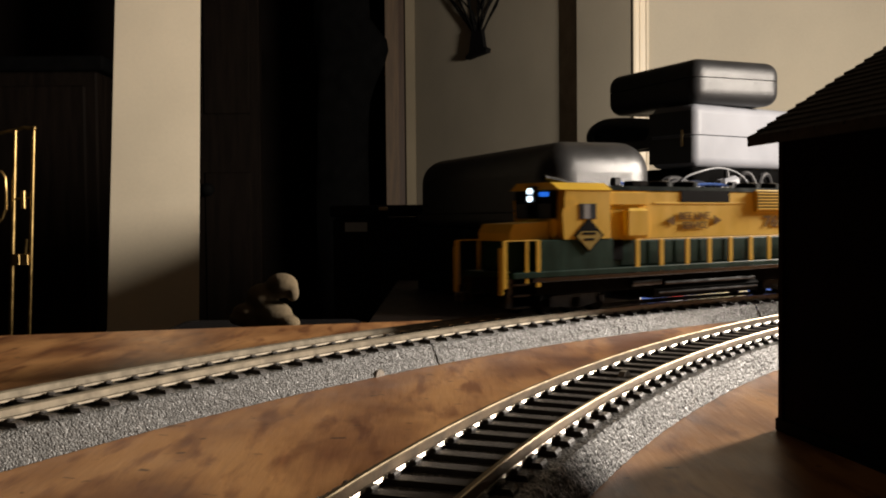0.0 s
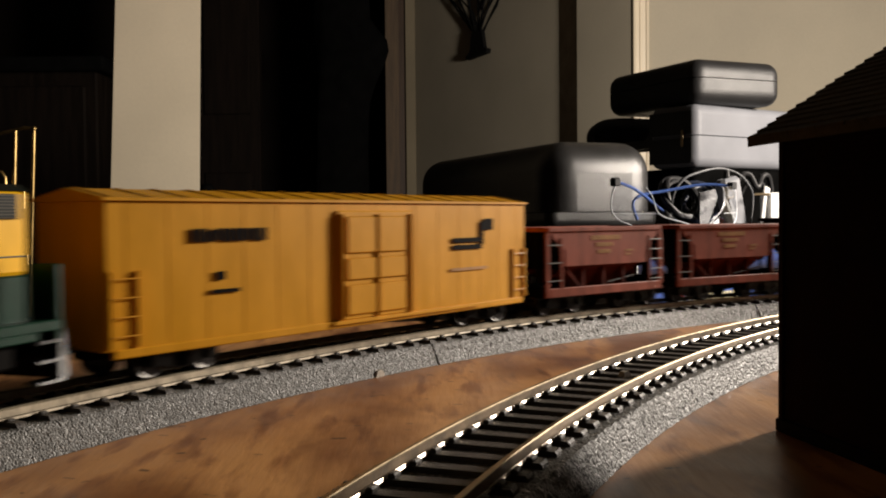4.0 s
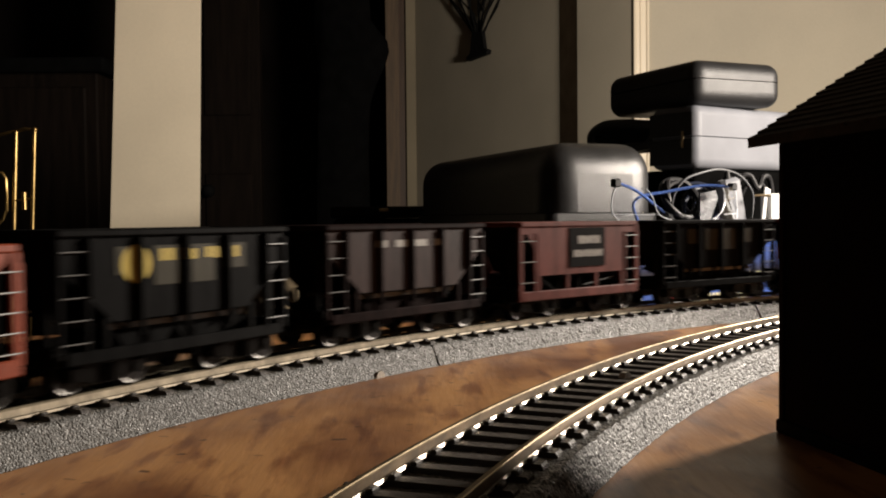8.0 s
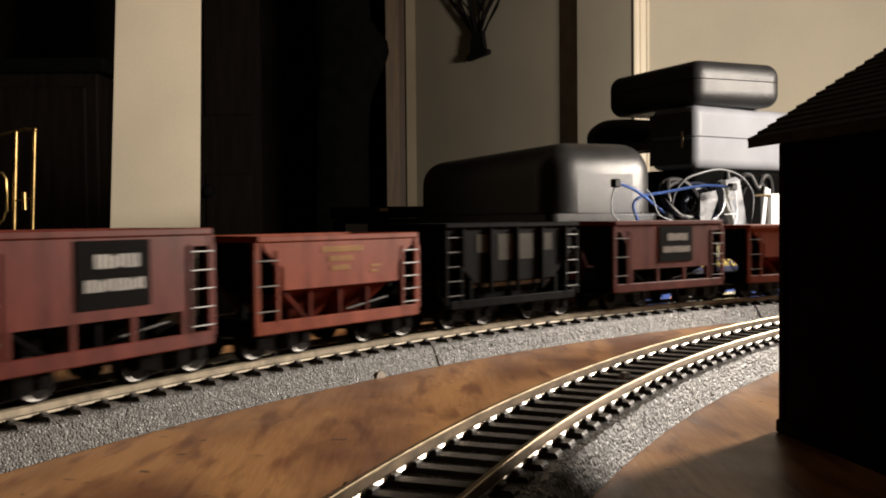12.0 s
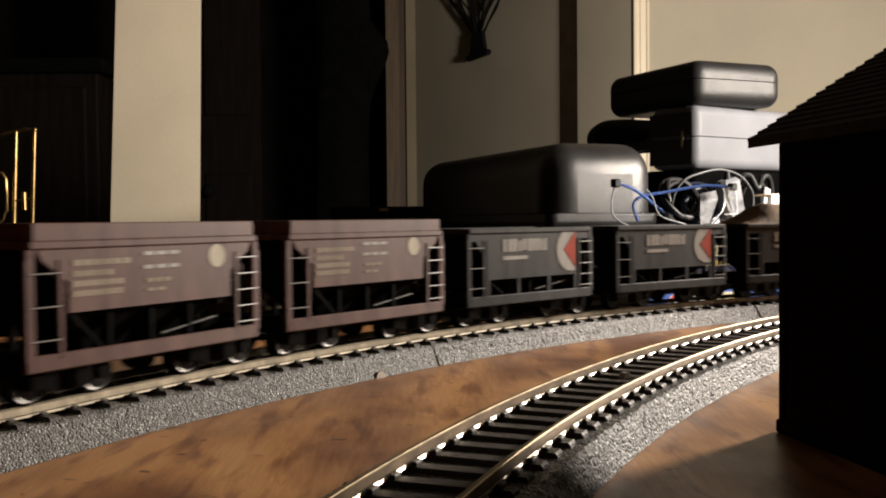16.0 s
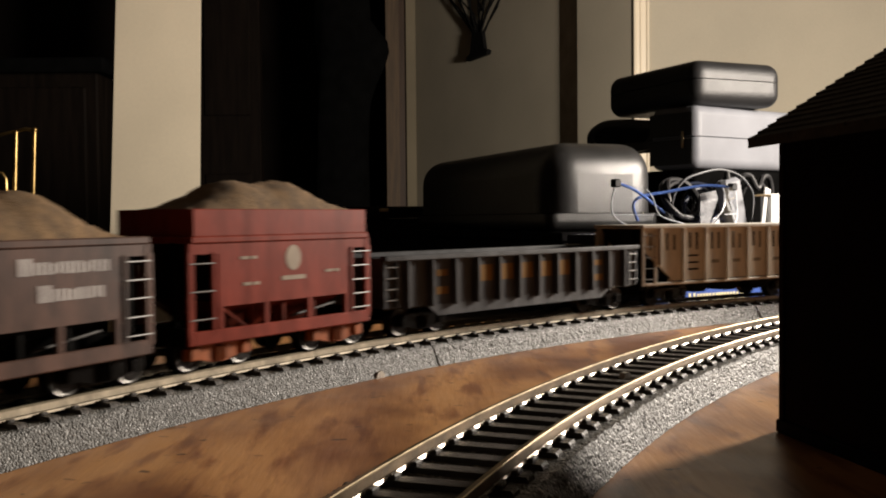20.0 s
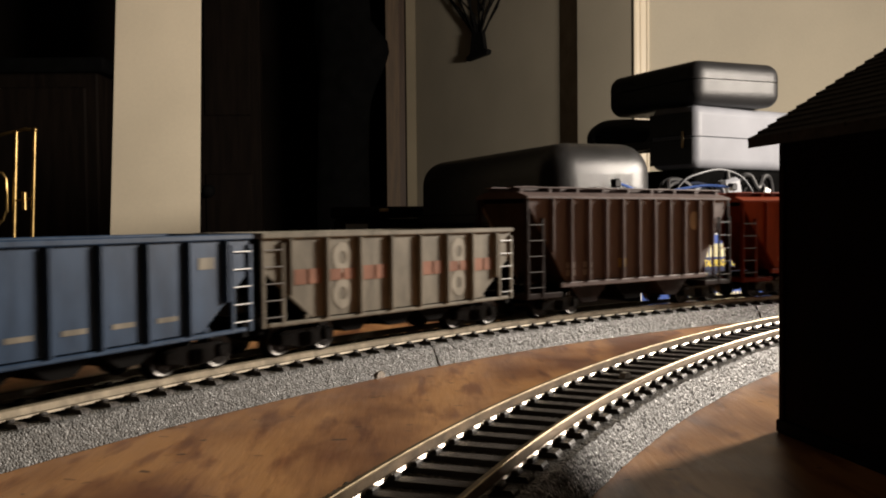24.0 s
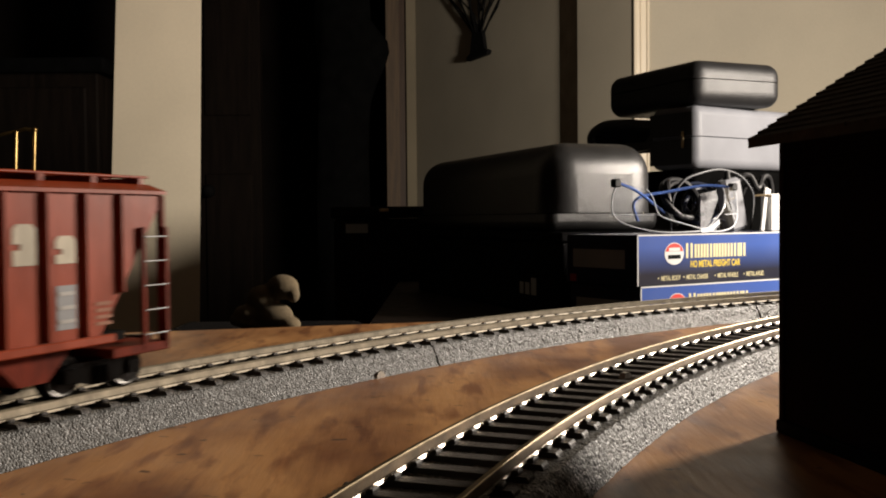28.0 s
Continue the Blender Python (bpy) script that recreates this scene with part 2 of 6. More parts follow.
def rounded_box(name, dims, r, material, parent=None, label="", at=None, seg=4):
    """A block with rounded edges, dims and radius in millimetres, standing on z = 0."""
    bm = bmesh.new()
    bmesh.ops.create_cube(bm, size=1.0)
    for v in bm.verts:
        v.co = Vector((v.co.x * dims[0], v.co.y * dims[1], (v.co.z + 0.5) * dims[2])) * 0.001
    bmesh.ops.bevel(bm, geom=list(bm.edges), offset=r * 0.001, segments=seg, affect="EDGES", profile=0.5)
    me = bpy.data.meshes.new(name)
    crisp_flats(bm)
    bm.to_mesh(me)
    bm.free()
    me.materials.append(material)
    ob = new(name, me)
    if parent is not None:
        ob.parent = parent
    if at is not None:
        ob.matrix_basis = at
    if label:
        tagged(ob, label)
    return ob
# ---- the room ----
FLOOR_Z = -780.0


def slab(name, x0, x1, y0, y1, z0, z1, material, label, category="wall", parent=None):
    ob = part(name, Shape().box(x0, x1, y0, y1, z0, z1), material, parent)
    return tagged(ob, label, category, kind="structure")


slab("floor", -2600, 2700, -1800, 4100, FLOOR_Z - 40, FLOOR_Z, CARPET, "dark carpeted floor of the room", "floor")
# ceiling, south and east walls are unseen; their dark paint lowers the fill light
slab("ceiling", -2600, 2700, -1800, 4100, 1640, 1700, CEIL, "unseen ceiling kept dark to limit bounced light", "ceiling")
slab("wall_south", -2600, 2700, -1900, -1800, FLOOR_Z, 1640, UNSEENWALL, "unseen wall behind the layout, kept dark to limit bounced light")
slab("wall_east", 2700, 2800, -1800, 4100, FLOOR_Z, 1640, UNSEENWALL, "unseen side wall, kept dark to limit bounced light")
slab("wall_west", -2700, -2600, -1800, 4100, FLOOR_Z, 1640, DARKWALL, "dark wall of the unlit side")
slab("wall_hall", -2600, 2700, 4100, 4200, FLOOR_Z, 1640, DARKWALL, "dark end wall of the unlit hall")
slab("wall_north", 424, 2700, 2052, 2200, FLOOR_Z, 1640, WALL, "cream painted wall lit by a lamp")


def leaning_wall(name, p, q, thick, material, label, category="wall"):
    """An upright wall whose face runs from p to q on the plan, seen with q to the left of p; its body lies behind the face."""
    d = Vector((q[0] - p[0], q[1] - p[1])).normalized()
    back = Vector((d.y, -d.x)) * thick
    ob = part(name, Shape().prism([p, q, (q[0] + back.x, q[1] + back.y), (p[0] + back.x, p[1] + back.y)], FLOOR_Z, 1640, "z"), material)
    return tagged(ob, label, category, kind="structure")


# beyond the white moulding the wall turns away from the lamp, toward a dark doorway
leaning_wall("wall_panel", (392, 2051), (295.8, 2183.4), 90, WALL, "cream painted wall strip turning away from the lamp")
leaning_wall("trim_2", (295.6, 2184.4), (268.2, 2280), 70, OLIVE, "dull olive brown strip between wall panels", "trim")
leaning_wall("wall_alcove", (268, 2281), (-71.3, 2823.4), 80, WALL, "cream painted wall receding into the shade")
moulding = slab("trim_1", 392, 424, 2046, 2200, FLOOR_Z, 1640, WHITE, "white vertical moulding between two wall panels", "trim")
for x in (394.5, 406.0, 420.5):
    part("bead", Shape().rod((x, 2046, FLOOR_Z + 1), (x, 2046, 1639), 3.4 if x != 406.0 else 2.0, 10), WHITE, moulding, smooth=True)
slab("trim_3", -98.9, -71.8, 2821, 2950, FLOOR_Z, 1640, TANLIGHT, "tan painted door casing edge", "trim")
slab("trim_4", -119.5, -98.9, 2833, 2950, FLOOR_Z, 1640, BROWN, "brown stained wooden door jamb", "trim")
slab("trim_6", -156, -119.5, 2827, 2950, FLOOR_Z, 1640, JAMB, "tan brown wooden door stop in shade", "trim")

# pale post at the corner of the dark doorway, leaning a little
faces = [(0, 1, 2, 3), (7, 6, 5, 4), (0, 4, 5, 1), (1, 5, 6, 2), (2, 6, 7, 3), (3, 7, 4, 0)]
post = part("trim_5", Shape().add([(-468, 1300, FLOOR_Z), (-333, 1300, FLOOR_Z), (-390, 1345, FLOOR_Z), (-484, 1345, FLOOR_Z), (-363, 1300, 1640), (-282, 1300, 1640), (-330, 1345, 1640), (-376, 1345, 1640)], faces), POSTPAINT)
tagged(post, "pale cream painted wooden post", "post", kind="structure")

# ---- table with the plywood top ----
TOP = [(-300, 400), (560, 622), (640, 660), (2400, 660), (2400, -850), (-300, -850)]
table = thing("layout_table", "stained plywood train table with worn patches", "table")
part("tabletop", Shape().prism(TOP, -18, 0, "z"), WOOD, table, "orange brown stained plywood top")
for x, y in ((-230, 330), (2330, 590), (2330, -780), (-230, -780), (1000, 590), (1000, -780)):
    part("leg", Shape().box(x - 35, x + 35, y - 35, y + 35, FLOOR_Z, -18.2, 3), DESKWOOD, table)

# ---- tracks ----
C_OUT, R_OUT = (507.2, -79.1), 672.8
C_IN, R_IN = (631.9, -77.8), 675.0
RUN = 900.0
RAIL_TOP = 10.36
LOOP = 2 * math.pi * R_OUT + 2 * RUN


def outer_at(s):
    """Place and heading (radians) on the outer loop, s in millimetres from the top of the near curve."""
    s = s % LOOP
    half = math.pi * R_OUT
    if s < half:
        a = math.pi / 2 + s / R_OUT
        return C_OUT[0] + R_OUT * math.cos(a), C_OUT[1] + R_OUT * math.sin(a), a + math.pi / 2
    s -= half
    if s < RUN:
        return C_OUT[0] + s, C_OUT[1] - R_OUT, 2 * math.pi
    s -= RUN
    if s < half:
        a = -math.pi / 2 + s / R_OUT
        return C_OUT[0] + RUN + R_OUT * math.cos(a), C_OUT[1] + R_OUT * math.sin(a), a + math.pi / 2 + 2 * math.pi
    s -= half
    return C_OUT[0] + RUN - s, C_OUT[1] + R_OUT, 3 * math.pi


def inner_pieces():
    """The inner loop as arcs (centre, radius, from, to) and straights; tighter bends lie beyond the near curve."""
    a = radians(125)
    r2 = 350.0
    k = R_IN - r2
    c2 = (C_IN[0] + k * math.cos(a), C_IN[1] + k * math.sin(a))
    c3 = (c2[0], 2 * C_IN[1] - c2[1])
    far = 1450.0
    dx = far - c2[0]
    out = [("arc", c2, r2, radians(90), a), ("arc", C_IN, R_IN, a, 2 * math.pi - a), ("arc", c3, r2, 2 * math.pi - a, radians(270)),
           ("line", (c3[0], c3[1] - r2), (far, c3[1] - r2)), ("arc", (far, c3[1]), r2, radians(-90), 0.0),
           ("line", (far + r2, c3[1]), (far + r2, c2[1])), ("arc", (far, c2[1]), r2, 0.0, radians(90)), ("line", (far, c2[1] + r2), (c2[0], c2[1] + r2))]
    return out


def sample_inner(step):
    pts = []
    for q in inner_pieces():
        if q[0] == "arc":
            _, c, r, a, b = q
            n = max(2, round(r * abs(b - a) / step))
            for i in range(n):
                t = a + (b - a) * i / n
                pts.append((c[0] + r * math.cos(t), c[1] + r * math.sin(t), math.cos(t), math.sin(t)))
        else:
            _, p, e = q
            L = math.hypot(e[0] - p[0], e[1] - p[1])
            n = max(2, round(L / step))
            d = ((e[0] - p[0]) / L, (e[1] - p[1]) / L)
            for i in range(n):
                pts.append((p[0] + d[0] * L * i / n, p[1] + d[1] * L * i / n, d[1], -d[0]))
    return pts


def sample_outer(step):
    n = round(LOOP / step)
    pts = []
    for i in range(n):
        x, y, h = outer_at(LOOP * i / n)
        pts.append((x, y, math.sin(h), -math.cos(h)))
    return pts


BED = [(-18.5, 0.1), (-15.6, 6.4), (-15.0, 6.9), (15.0, 6.9), (15.6, 6.4), (18.5, 0.1)]


def rail_foot(off, top):
    return [(off - 0.78, top - 2.6), (off + 0.78, top - 2.6), (off + 0.5, top - 2.15), (off - 0.5, top - 2.15)]


def rail_web(off, top):
    return [(off - 0.5, top - 1.9), (off + 0.5, top - 1.9), (off + 0.52, top - 0.42), (off - 0.52, top - 0.42)]


def rail_head(off, top):
    return [(off - 0.5, top - 0.46), (off + 0.5, top - 0.46), (off + 0.55, top - 0.15), (off + 0.4, top), (off - 0.4, top), (off - 0.55, top - 0.15)]


def rough_bed(path):
    """A length of roadbed moulded as packed stones: the smooth section with a lump for every stone."""
    fine = [(1 - u) * np.array(path[i]) + u * np.array(path[i + 1]) for i in range(len(path) - 1) for u in [k / 8 for k in range(8)]] + [np.array(path[-1])]
    section = []
    for (a, za), (b, zb) in zip(BED[:-1], BED[1:]):
        k = max(1, round(math.hypot(b - a, zb - za) / 0.75))
        section += [(a + (b - a) * q / k, za + (zb - za) * q / k, (za - zb), (b - a)) for q in range(k)]
    section.append((*BED[-1], 1, 0.5))
    vs = []
    for x, y, nx, ny in fine:
        for a, z, oa, oz in section:
            size = math.hypot(oa, oz)
            p = Vector((x + a * nx, y + a * ny, z))
            near = noise.voronoi(p * 0.62)[0]
            lump = 0.85 * min(near[1] - near[0], 0.55) + 0.25 * noise.noise(p * 1.7)
            lump *= 0.8 if abs(a) > 14.8 else 0.45
            b = a - oa / size * -lump if abs(a) > 14.8 else a
            vs.append((x + b * nx, y + b * ny, max(0.1, z + lump * max(0.35, oz / size) - (0.2 if abs(a) > 14.8 else 0.25))))
    n, m = len(section), len(fine)
    fs = [(i * n + k, (i + 1) * n + k, (i + 1) * n + k + 1, i * n + k + 1) for i in range(m - 1) for k in range(n - 1)]
    return Shape().add(vs, fs)


def build_track(name, label, sampler, near, joints, bed=BALLAST, foot=RAILWEB, web=RAILWEB, head=DULLHEAD, reach=14.0, wide=1.3):
    """Roadbed in clip-together lengths, two rails, and ties with spike lumps; ties near the view are parts of their own."""
    tr = thing(name, label, "railway track")
    fine = sampler(6.0)
    n = len(fine)
    cuts = joints(fine)
    for i, a in enumerate(cuts):
        b = cuts[(i + 1) % len(cuts)]
        idx = [(a + k) % n for k in range(((b - a) % n or n) + 1)]
        path = [fine[j] for j in idx]
        # a hairline gap at each end
        (x, y, nx, ny) = path[-1]
        path[-1] = (x + ny * 0.9, y - nx * 0.9, nx, ny)
        runs = [[]]
        for q in path:
            inside = near(q[0], q[1])
            if runs[-1] and inside != near(runs[-1][-1][0], runs[-1][-1][1]):
                runs.append([runs[-1][-1]])
            runs[-1].append(q)
        for run in runs:
            if len(run) > 1:
                seen = near(run[1][0], run[1][1])
                part("roadbed", rough_bed(run) if seen else Shape().sweep(BED, run, closed=False), bed, tr, smooth=seen)
    for off in (-8.9, 8.9):
        rl = part("rail", Shape().sweep(rail_web(off, RAIL_TOP), fine), web, tr, "tarnished rail side")
        part("rail_foot", Shape().sweep(rail_foot(off, RAIL_TOP), fine), foot, rl)
        part("rail_head", Shape().sweep(rail_head(off, RAIL_TOP), fine), head, rl, "worn rail head", smooth=True)
    ties = sampler(8.9)
    tie_shape = Shape().prism([(-reach, 6.0), (reach, 6.0), (reach - 0.2, 7.3), (reach - 0.6, 7.75), (0.6 - reach, 7.75), (0.2 - reach, 7.3)], -wide, wide, "x")
    for s in (-1, 1):
        for o in (-1.75, 1.75):
            tie_shape.box(-wide * 0.9, wide * 0.9, s * 8.9 + o * 0.8 - 0.6, s * 8.9 + o * 0.8 + 0.6, 7.5, 8.3 + (wide > 1.6) * 0.3, 0.3)
    me = mesh_of("tie", tie_shape, TIE)
    rest = Shape()
    for x, y, nx, ny in ties:
        if near(x, y):
            ob = new("tie", me)
            ob.parent = tr
            ob.matrix_basis = pose(x * 0.001, y * 0.001, 0, 0, 0, math.degrees(math.atan2(-nx, ny)) + random.uniform(-0.8, 0.8))
        else:
            d = (ny, -nx)
            q = [(x + a * d[0] + b * nx, y + a * d[1] + b * ny) for a, b in ((-1.5, -14.8), (1.5, -14.8), (1.5, 14.8), (-1.5, 14.8))]
            rest.add([(*p, 6.2) for p in q] + [(*p, 7.7) for p in q], [(4, 5, 6, 7), (0, 1, 5, 4), (1, 2, 6, 5), (2, 3, 7, 6), (3, 0, 4, 7)])
    tagged(part("ties", rest, TIE, tr), kind="stuff")
    return tr


def nearest_index(pts, x, y):
    return min(range(len(pts)), key=lambda i: (pts[i][0] - x) ** 2 + (pts[i][1] - y) ** 2)


def outer_joints(pts):
    n = len(pts)
    a0 = nearest_index(pts, *JOINT_OUT)
    step = round(212.0 / (LOOP / n))
    return sorted({(a0 + k * step) % n for k in range(-10, 18)})


def inner_joints(pts):
    n = len(pts)
    return sorted(i for i in {round(n * k / 18) for k in range(18)} if not (pts[i][0] < 300 and pts[i][1] > 40))


JOINT_OUT = (-12.0, 337.0)
build_track("outer_track", "curved model railway track on grey moulded roadbed", sample_outer, lambda x, y: -175 < x < 250 and y > 150, outer_joints)
build_track("inner_track", "shiny curved model track with dark plastic ties", sample_inner, lambda x, y: x < 260 and y > 90, inner_joints, NEWBALLAST, NICKEL, GOLDWEB, RAIL, 12.9, 1.75)
# ---- small house beside the track ----


def build_house():
    hs = thing("model_house", "dark sided model house with a shingled gable roof", "model house",
               pose(0.0772, 0.2264, 0, 0, 0, -79.35))
    # local x runs along the eave toward the viewer, y goes across the house
    L, W, Hh = 125.0, 92.0, 67.6
    step = 1.15

    def siding(length):
        prof = []
        z = 0.0
        while z < Hh - 0.01:
            prof += [(-0.55, z), (-0.05, min(Hh, z + step))]
            z += step
        return [(-0.55 + 0.55, 0)] + prof + [(1.6, Hh), (1.6, 0)], length
    prof, _ = siding(L)
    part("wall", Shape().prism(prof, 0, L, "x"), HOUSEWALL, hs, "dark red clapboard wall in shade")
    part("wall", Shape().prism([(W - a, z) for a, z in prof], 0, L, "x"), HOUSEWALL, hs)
    slope = math.tan(radians(31.7))
    ridge = Hh + (W / 2) * slope
    for x0 in (0.0, L - 1.6):
        s = Shape().prism([(1.7, 0), (W - 1.7, 0), (W - 1.7, Hh), (W / 2, ridge - 1), (1.7, Hh)], x0, x0 + 1.6, "x")
        z = 0.0
        while z < ridge - 4:
            inset = max(1.7, (z - Hh) / slope + 3)
            xa, xb = (x0 - 0.45, x0) if x0 == 0 else (x0 + 1.6, x0 + 2.05)
            s.box(xa, xb, inset, W - inset, z, z + step * 0.8)
            z += step * 2
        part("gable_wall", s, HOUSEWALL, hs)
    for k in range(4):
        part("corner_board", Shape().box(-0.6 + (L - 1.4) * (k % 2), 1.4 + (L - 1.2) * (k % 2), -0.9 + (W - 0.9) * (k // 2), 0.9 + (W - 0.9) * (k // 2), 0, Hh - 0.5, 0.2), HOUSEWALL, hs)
    over, ends = 4.0, 9.0
    for side in (0, 1):
        rf = part("roof", Shape().prism([(-over, Hh - over * slope), (W / 2, ridge), (W / 2, ridge + 1.6), (-over, Hh - over * slope + 1.6)] if not side else
                                        [(W + over, Hh - over * slope), (W / 2, ridge), (W / 2, ridge + 1.6), (W + over, Hh - over * slope + 1.6)], -ends, L + ends, "x"), SHINGLE, hs, "grey brown shingled roof slope")
        n = 20
        for i in range(n):
            t0 = i / n
            y0 = -over + (W / 2 + over) * t0
            y1 = -over + (W / 2 + over) * (t0 + 1.25 / n)
            z0, z1 = Hh + y0 * slope + 1.6, Hh + min(y1, W / 2) * slope + 1.65
            y1 = min(y1, W / 2)
            s = Shape()
            x = -ends - random.uniform(0, 0.5)
            while x < L + ends:
                w = random.uniform(3.2, 4.2)
                u = random.uniform(-0.15, 0.15)
                poly = [(y0 + u, z0), (y0 + u, z0 + 0.75), (y1, z1 + 0.15), (y1, z1)]
                if side:
                    poly = [(W - a, b) for a, b in poly]
                s.prism(poly, x + 0.12, min(x + w, L + ends + 0.4), "x")
                x += w
            part("shingle_course", s, SHINGLE, rf)
    part("ridge_cap", Shape().prism([(W / 2 - 3, ridge), (W / 2, ridge + 3.2), (W / 2 + 3, ridge)], -ends, L + ends, "x"), SHINGLE, hs)
    part("foundation", Shape().box(-1, L + 1, -1.4, W + 1.4, 0.0, 3.0, 0.3), BLACKCARD, hs)
    return hs


build_house()

# ---- cases, boxes and clutter behind the track ----


def turned(x, y, z, ux, uy):
    """A pose at (x, y, z) millimetres whose local x runs along (ux, uy)."""
    return pose(x * 0.001, y * 0.001, z * 0.001, 0, 0, math.degrees(math.atan2(uy, ux)))


desk = thing("side_desk", "dark wooden desk behind the train table", "desk")
part("desktop", Shape().box(-70, 1300, 700, 1500, -75, -45.2, 4), DESKWOOD, desk)
for x, y in ((-40, 730), (1260, 730), (-40, 1460), (1260, 1460)):
    part("leg", Shape().box(x - 25, x + 25, y - 25, y + 25, FLOOR_Z, -75, 3), DESKWOOD, desk)

NAVY = mat("navy_printed_card", (0.008, 0.009, 0.029), 0.32, 0, 0.2, 20, 0.05)
PAPERWHITE = mat("white_print", (0.499, 0.499, 0.486), 0.4, 0, 0.05, 40, 0)
YELLOWINK = mat("yellow_print", (0.544, 0.397, 0.038), 0.4, 0, 0.05, 40, 0)
REDINK = mat("red_print", (0.461, 0.032, 0.026), 0.4, 0, 0.05, 40, 0)
GREYINK = mat("grey_print", (0.224, 0.224, 0.23), 0.5, 0, 0.1, 40, 0)
DIMINK = mat("dull_label", (0.36, 0.33, 0.31), 0.6, 0, 0.1, 40, 0)


def lettering(text, size, material, parent, m, bold=0.012, name="lettering"):
    cu = bpy.data.curves.new(name, "FONT")
    cu.body, cu.size, cu.extrude = text, size * 0.001, 0.00008
    cu.offset = size * 0.001 * bold * 0.5
    tmp = bpy.data.objects.new(name, cu)
    scene.collection.objects.link(tmp)
    bpy.context.view_layer.update()
    me = bpy.data.meshes.new_from_object(tmp.evaluated_get(bpy.context.evaluated_depsgraph_get()))
    bpy.data.objects.remove(tmp)
    me.materials.clear()
    me.materials.append(material)
    ob = new(name, me)
    ob.parent = parent
    ob.matrix_basis = m
    return ob


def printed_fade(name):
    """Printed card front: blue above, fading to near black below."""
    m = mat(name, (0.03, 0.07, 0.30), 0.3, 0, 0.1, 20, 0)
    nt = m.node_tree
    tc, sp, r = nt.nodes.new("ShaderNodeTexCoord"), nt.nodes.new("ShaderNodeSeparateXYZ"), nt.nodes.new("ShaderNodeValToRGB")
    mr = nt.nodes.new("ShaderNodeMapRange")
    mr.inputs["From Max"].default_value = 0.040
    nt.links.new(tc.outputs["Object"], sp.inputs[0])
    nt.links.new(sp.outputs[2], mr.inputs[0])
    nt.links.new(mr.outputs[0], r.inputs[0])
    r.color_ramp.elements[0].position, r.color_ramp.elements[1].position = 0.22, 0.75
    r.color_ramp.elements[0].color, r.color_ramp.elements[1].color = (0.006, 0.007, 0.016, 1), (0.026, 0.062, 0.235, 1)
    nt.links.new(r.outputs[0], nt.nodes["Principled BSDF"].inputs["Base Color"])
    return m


FADE = printed_fade("blue_fading_print")
PALEYELLOW = mat("pale_yellow_print", (0.512, 0.461, 0.269), 0.4, 0, 0.05, 40, 0)


